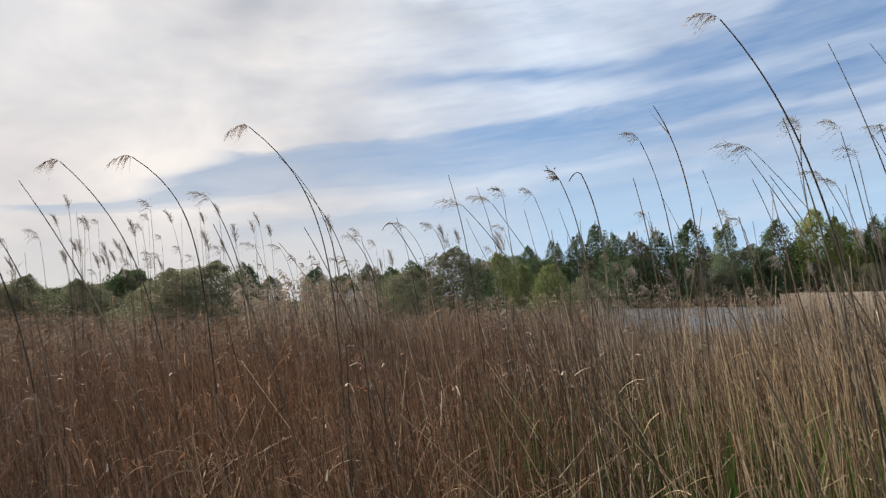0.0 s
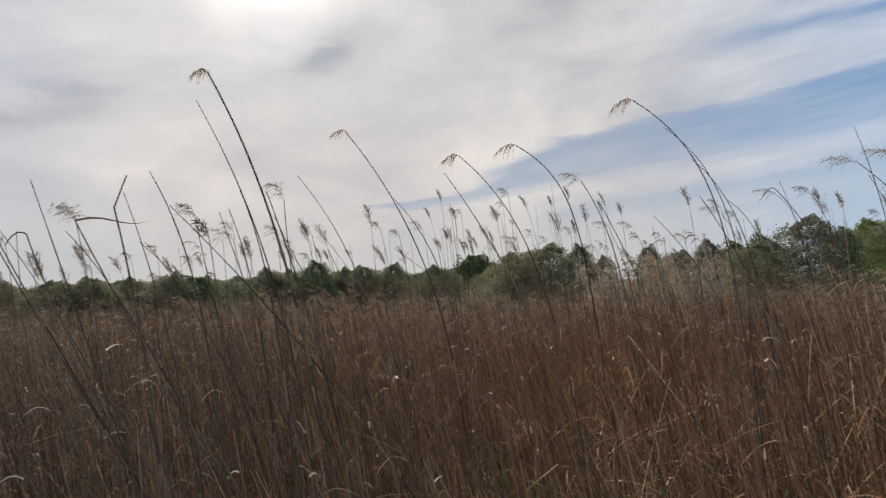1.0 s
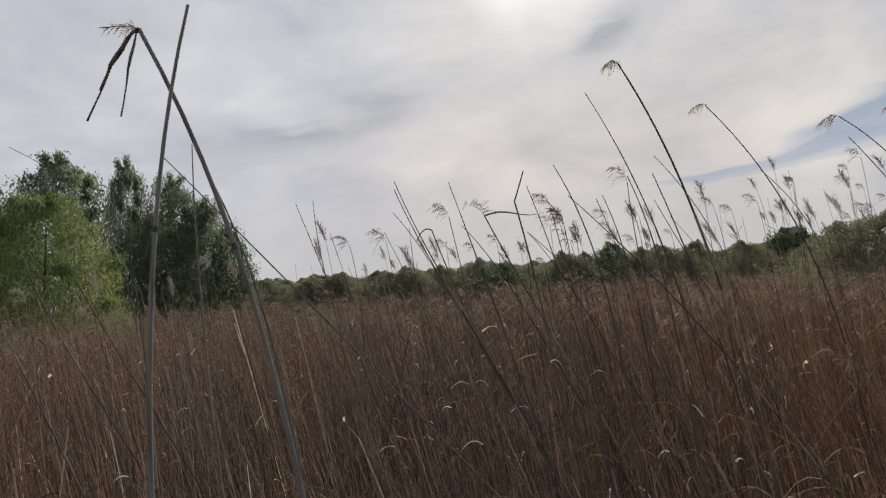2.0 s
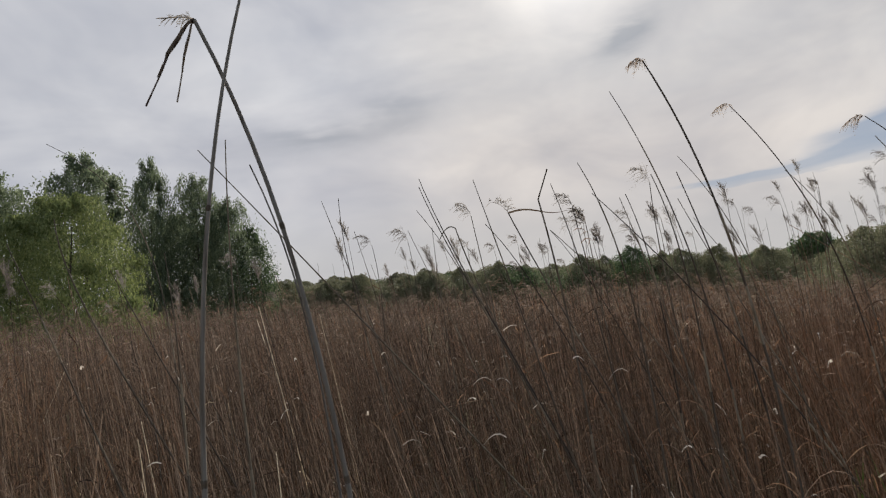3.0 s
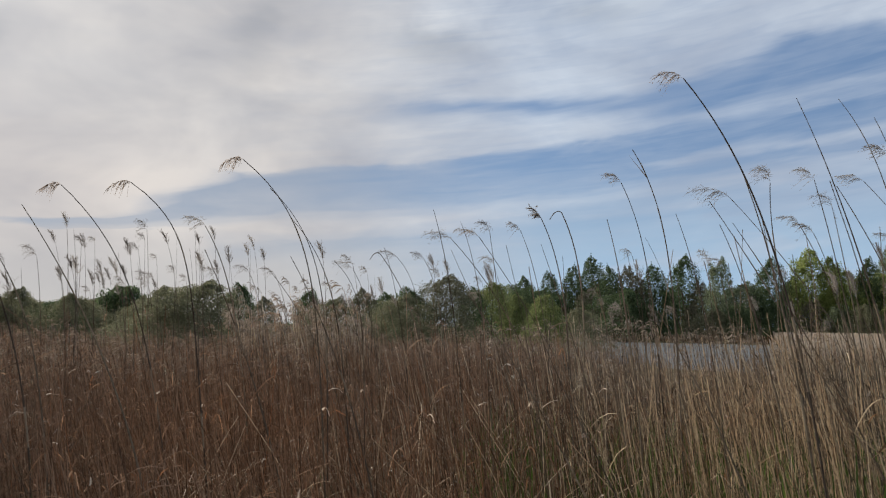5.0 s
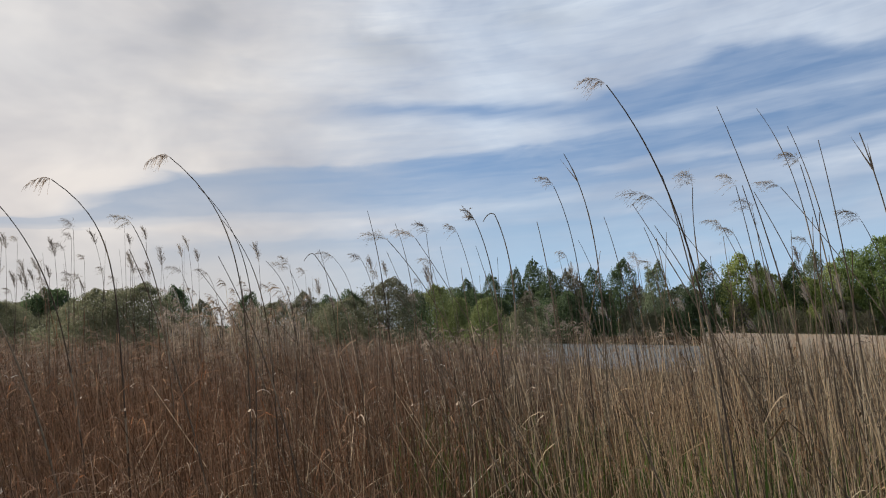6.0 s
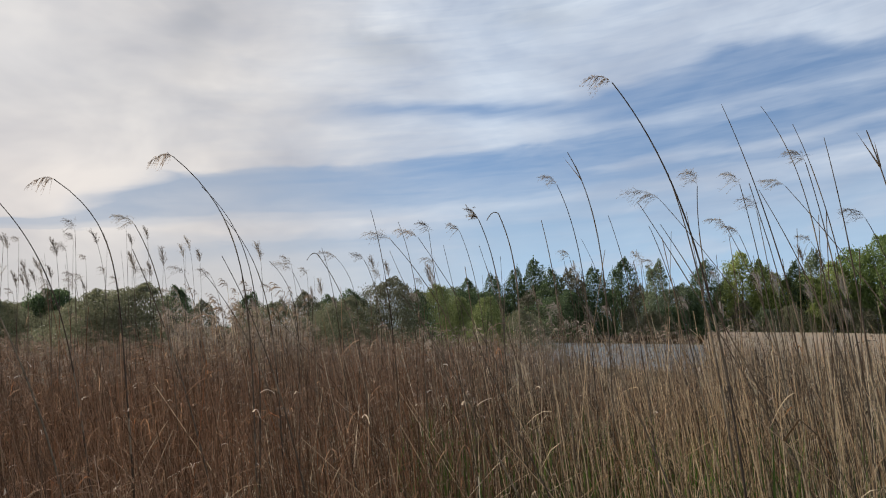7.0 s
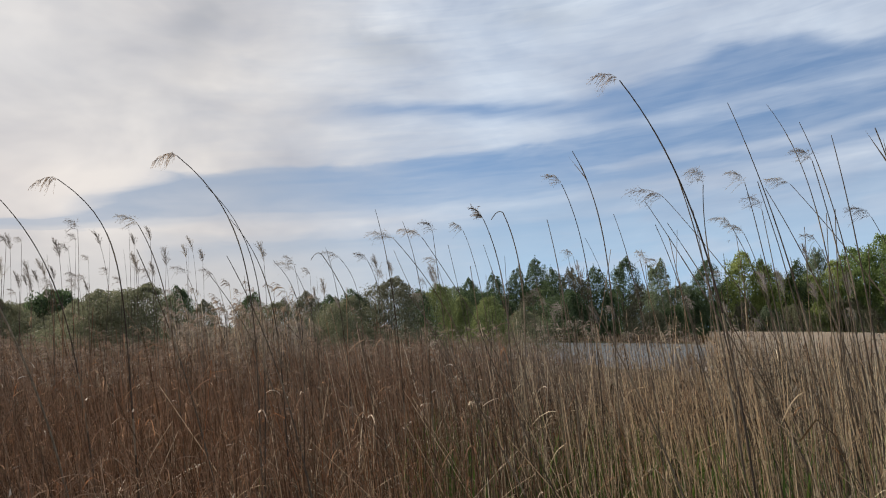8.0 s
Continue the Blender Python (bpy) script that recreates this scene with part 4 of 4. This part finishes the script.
tall_reed(-0.30, 3.44, 2.08, -173, 0.03, 0.15, 15, 'bare')
tall_reed(0.24, 3.26, 2.32, 180, 0.07, 0.09, 6, 'bare')
tall_reed(1.05, 4.51, 2.34, 177, 0.23, 0.41, 4, 'airy')
tall_reed(0.36, 3.35, 2.28, 177, 0.06, 0.10, 8, 'bare')
tall_reed(1.62, 4.43, 2.36, 175, 0.50, 0.16, 3, 'airy')
tall_reed(0.64, 4.52, 2.39, 175, 0.11, 0.02, 4, 'airy')
tall_reed(0.01, 3.97, 2.21, -176, 0.11, 0.07, 8, 'bare')
tall_reed(0.10, 3.97, 2.17, -176, 0.08, 0.25, 6, 'hook')
tall_reed(-0.10, 5.96, 2.35, -177, 0.02, 0.20, 11, 'airy')
tall_reed(0.27, 5.96, 2.34, -179, 0.12, 0.10, 11, 'airy')
tall_reed(1.18, 3.93, 2.20, 179, 0.50, -0.01, 15, 'bare')
tall_reed(1.00, 4.87, 2.46, 173, 0.12, 0.10, 8, 'airy')
tall_reed(1.28, 3.81, 2.24, 171, 0.29, 0.03, 4, 'bare')
tall_reed(0.71, 3.39, 2.31, 171, 0.02, 0.13, 8, 'dark')
tall_reed(0.67, 3.40, 2.34, 169, -0.05, 0.15, 8, 'hook')
tall_reed(0.91, 2.73, 2.21, 166, 0.06, 0.07, 6, 'bare')
tall_reed(1.33, 3.75, 2.59, 164, 0.06, 0.13, 8, 'airy')
tall_reed(1.23, 3.35, 2.68, 162, 0.02, 0.18, 8, 'sheath')
tall_reed(1.37, 2.98, 2.29, 160, 0.08, 0.10, 6, 'bare')
tall_reed(2.20, 5.58, 2.37, 164, 0.24, -0.00, 4, 'airy')
tall_reed(1.95, 4.59, 2.40, 162, 0.15, 0.15, 6, 'bare')
tall_reed(1.19, 1.85, 2.54, 157, 0.08, 0.25, 6, 'crest')
tall_reed(1.28, 2.02, 2.28, 155, 0.10, 0.08, 6, 'bare')
tall_reed(2.77, 3.09, 2.48, 155, 0.39, 0.33, 3, 'airy')
tall_reed(1.93, 2.93, 2.45, 154, 0.20, -0.08, 8, 'airy')
tall_reed(2.03, 1.93, 2.22, 157, 0.50, 0.03, 8, 'bare')
tall_reed(1.89, 2.08, 2.15, 156, 0.31, 0.21, 3, 'bare')
tall_reed(1.54, 2.58, 2.19, 157, 0.14, 0.10, 6, 'bare')
tall_reed(2.12, 2.68, 2.81, 150, 0.15, 0.15, 4, 'bare')
tall_reed(2.32, 2.65, 2.41, 148, 0.14, 0.28, 3, 'bare')
tall_reed(2.30, 3.01, 2.90, 147, 0.07, 0.19, 8, 'bare')
tall_reed(2.16, 2.62, 2.68, 145, 0.08, 0.13, 6, 'bare')
tall_reed(2.25, 2.80, 2.54, 146, 0.07, 0.10, 4, 'airy')
tall_reed(2.03, 2.46, 2.55, 144, 0.05, 0.08, 4, 'bare')
tall_reed(1.93, 2.03, 2.46, 142, 0.06, 0.09, 6, 'sheath')
tall_reed(3.56, 3.00, 2.61, 146, 0.44, 0.23, 3, 'airy')
tall_reed(3.63, 4.76, 2.44, 146, 0.09, 0.13, 8, 'airy')
tall_reed(3.29, 3.76, 2.45, 143, 0.06, 0.16, 6, 'airy')
tall_reed(2.52, 3.72, 2.64, 150, 0.11, 0.07, 4, 'airy')
tall_reed(2.80, 4.14, 2.45, 152, 0.11, 0.23, 4, 'airy')
tall_reed(2.74, 4.17, 2.39, 151, 0.11, 0.09, 8, 'airy')
tall_reed(2.81, 4.12, 2.55, 150, 0.12, 0.02, 4, 'airy')
tall_reed(2.62, 4.84, 2.24, 157, 0.20, 0.09, 3, 'airy')
tall_reed(1.02, 6.40, 2.34, 175, 0.15, 0.13, 3, 'airy')
tall_reed(-0.35, 6.46, 2.27, -173, 0.13, 0.14, 8, 'airy')
tall_reed(-1.50, 7.30, 2.27, -167, 0.03, 0.15, 8, 'airy')
tall_reed(1.10, 1.59, 1.81, 160, 0.18, 0.21, 3, 'bare')
tall_reed(1.10, 2.08, 1.86, 175, 0.50, 0.06, 8, 'bare')
tall_reed(1.21, 2.19, 1.76, 171, 0.50, -0.02, 15, 'bare')
tall_reed(-1.16, 1.50, 2.27, -138, 0.12, 0.15, 6, 'tuft', head=0.55)
tall_reed(-1.51, 1.73, 2.31, -137, 0.04, 0.28, 4, 'bare')
tall_reed(-1.61, 1.51, 2.08, -133, 0.07, 0.12, 8, 'bare')
tall_reed(-0.95, 2.29, 2.00, -135, 0.46, 0.32, 3, 'bare')
tall_reed(-1.79, 1.69, 2.08, -124, 0.28, 0.01, 4, 'bare')
tall_reed(-1.48, 2.07, 1.97, -127, 0.50, -0.01, 11, 'flag')
tall_reed(-1.72, 1.55, 2.04, -130, 0.08, 0.13, 4, 'bare')
tall_reed(-1.72, 2.15, 1.93, -131, 0.05, 0.62, 3, 'bare')
tall_reed(-1.64, 2.16, 2.03, -137, 0.22, 0.08, 3, 'bare')
tall_reed(-1.90, 2.04, 2.05, -137, 0.07, 0.08, 8, 'bare')
tall_reed(-1.60, 1.78, 2.06, -138, 0.07, 0.08, 8, 'bare')
tall_reed(-1.40, 1.93, 2.06, -140, 0.12, 0.15, 3, 'bare')
tall_reed(-1.05, 2.47, 2.00, -141, 0.50, -0.01, 15, 'bare')
tall_reed(-2.51, 3.22, 2.26, -141, 0.16, -0.05, 6, 'airy')
tall_reed(-1.68, 2.82, 2.26, -144, 0.18, 0.23, 6, 'bare')
tall_reed(-3.67, 4.84, 2.22, -143, 0.08, 0.05, 4, 'airy')
tall_reed(-1.52, 2.77, 2.43, -148, 0.03, 0.45, 4, 'tuft')
tall_reed(-1.44, 2.91, 2.15, -151, 0.12, 0.21, 8, 'bare')
tall_reed(-1.71, 3.77, 2.05, -145, 0.42, 0.21, 3, 'bare')
tall_reed(-0.78, 2.31, 2.12, -156, 0.06, 0.43, 3, 'bare')
tall_reed(-0.97, 3.09, 2.33, -157, 0.17, 0.27, 8, 'tuft')
tall_reed(-1.03, 0.118, 2.008, -106, 0.111, -0.123, 6, 'bare', 1.05, bark=mat_grey_stem)
tall_reed(-0.99, 0.21, 1.99, -113, 0.07, 0.10, 8, 'bent', 1.0, bark=mat_grey_stem)
tall_reed(-1.35, 0.405, 1.918, -89, 0.102, 0.066, 11, 'bare', 0.85, bark=mat_grey_stem)
tall_reed(-1.94, 0.51, 2.11, -110, 0.11, -0.07, 4, 'bare')
tall_reed(-2.463, 0.481, 2.283, -145, 0.085, 0.412, 11, 'bare', 0.8)
tall_reed(-1.319, 1.922, 2.057, -109, 0.851, 0.008, 11, 'bare', 0.9)
tall_reed(-1.24, -0.06, 1.86, -94, 0.08, -0.06, 4, 'bare', 0.85, bark=mat_grey_stem)
tall_reed(-2.33, 1.00, 1.98, -99, 0.50, -0.06, 15, 'bare')
tall_reed(-2.44, 1.64, 2.10, -119, 0.34, -0.00, 4, 'bare')
tall_reed(-2.53, 1.48, 2.11, -120, 0.25, -0.06, 8, 'bare')
tall_reed(-2.88, 1.65, 2.02, -121, 0.14, 0.10, 3, 'bare')
tall_reed(-1.72, 1.97, 2.12, -128, 0.50, -0.03, 11, 'bare')
tall_reed(-1.73, 1.97, 2.09, -127, 0.50, -0.02, 15, 'bare')
tall_reed(-2.11, 2.29, 2.07, -127, 0.50, 0.04, 15, 'bare')
tall_reed(-2.03, 2.03, 1.97, -129, 0.40, -0.02, 11, 'hook')
tall_reed(-2.48, 2.17, 2.01, -126, 0.39, 0.02, 4, 'bare')
tall_reed(-2.89, 1.94, 2.04, -127, 0.16, -0.06, 4, 'bare')
tall_reed(-2.93, 2.34, 2.11, -131, 0.17, 0.00, 4, 'airy')
tall_reed(-1.73, 2.28, 1.98, -133, 0.50, 0.05, 15, 'bare')
tall_reed(-1.87, 1.53, 2.01, -137, 0.07, 0.07, 4, 'kink')
tall_reed(-2.39, 2.79, 2.12, -139, 0.29, -0.07, 4, 'airy')
tall_reed(-2.60, 2.60, 2.02, -140, 0.09, 0.02, 4, 'dark')
tall_reed(-4.32, 2.17, 2.06, -122, -0.05, 0.09, 6, 'airy')
tall_reed(-1.53, 2.38, 1.94, -138, 0.50, 0.04, 15, 'bare')
tall_reed(-2.15, 1.07, 1.84, -103, 0.50, -0.01, 8, 'bare')
tall_reed(-2.31, 0.67, 1.91, -97, 0.37, 0.00, 4, 'bare')
tall_reed(-2.22, 0.32, 1.87, -106, -0.00, 0.04, 6, 'bare')

# stands of thinner plumed reeds further back
r = np.random.default_rng(77)
for left0, left1, d0, d1, low, high, count in ((13.5, 28, 6.5, 9.5, 2.05, 2.72, 56), (28, 46, 5.5, 8.5, 1.95, 2.30, 30), (44, 64, 4.5, 8.0, 1.85, 2.15, 22),
                                               (-6, 10, 6.0, 9.0, 1.9, 2.35, 20), (-38, -12, 5.0, 8.0, 1.7, 2.3, 26), (64, 90, 4.0, 7.0, 1.6, 2.0, 14)):
    for _ in range(count):
        left, d = radians(r.uniform(left0, left1)), r.uniform(d0, d1)
        tall_reed(round(-math.sin(left) * d, 2), round(math.cos(left) * d, 2), r.uniform(low, high), 180 + r.normal(20, 12),
                  r.normal(0.04, 0.035), abs(r.normal(0.035, 0.035)), 6, ("spike", "spike", "airy", "bare")[r.integers(0, 4)], 0.75, False)


def loose_stems(name, label, mat, count, a0, a1, d0, d1, low, high, thick, seed):
    """Bare stems standing clear of the bed."""
    r = np.random.default_rng(seed)
    a, d, h = np.radians(r.uniform(a0, a1, count)), r.uniform(d0, d1, count), r.uniform(low, high, count)
    s = np.linspace(0, 1, 12)
    turn = np.radians(180 + r.normal(-15, 14, count))
    u = h[:, None] * r.normal(0.045, 0.085, count)[:, None] * s + np.abs(r.normal(0.05, 0.04, count))[:, None] * s ** 4
    p = np.stack([(-np.sin(a) * d)[:, None] + np.cos(turn)[:, None] * u, (np.cos(a) * d)[:, None] + np.sin(turn)[:, None] * u, h[:, None] * s - 0.02], -1)
    tagged(new(name, soup(name, [tubes(p, thick * r.uniform(0.7, 1.2, count)[:, None] * (1 - 0.55 * s), 5)], mat, True)), label, "reeds", kind="stuff")
    return p, r


loose_stems("slim_reed_stems", "slim broken grey-brown stems over the straw-coloured bed", mat_old_stems, 120, -44, -9, 2.6, 5.5, 1.68, 2.25, 0.0030, 81)
loose_stems("straw_tall_stems", "pale straw-coloured reed stems standing before the lake", mat_straw_stems, 130, -46, -10, 2.7, 6.0, 1.5, 1.95, 0.0025, 82)
loose_stems("bleached_reed_stems", "bleached pale reed stems at the edge of the bed", mat_straw_stems, 520, -52, -18, 2.3, 5.5, 1.25, 1.75, 0.0026, 84)
p, r = loose_stems("lakeside_reed_stems", "thin brown reeds rising in front of the water", mat_lake_stems, 1000, -30, -4, 5.0, 13.0, 1.25, 1.78, 0.0034, 83)
tagged(new("lakeside_plumes", soup("lakeside_plumes", [feathers(p, r, 0.4, 0.14)], mat_fluff)), "small brown plumes in front of the water", "reed plumes", kind="stuff")
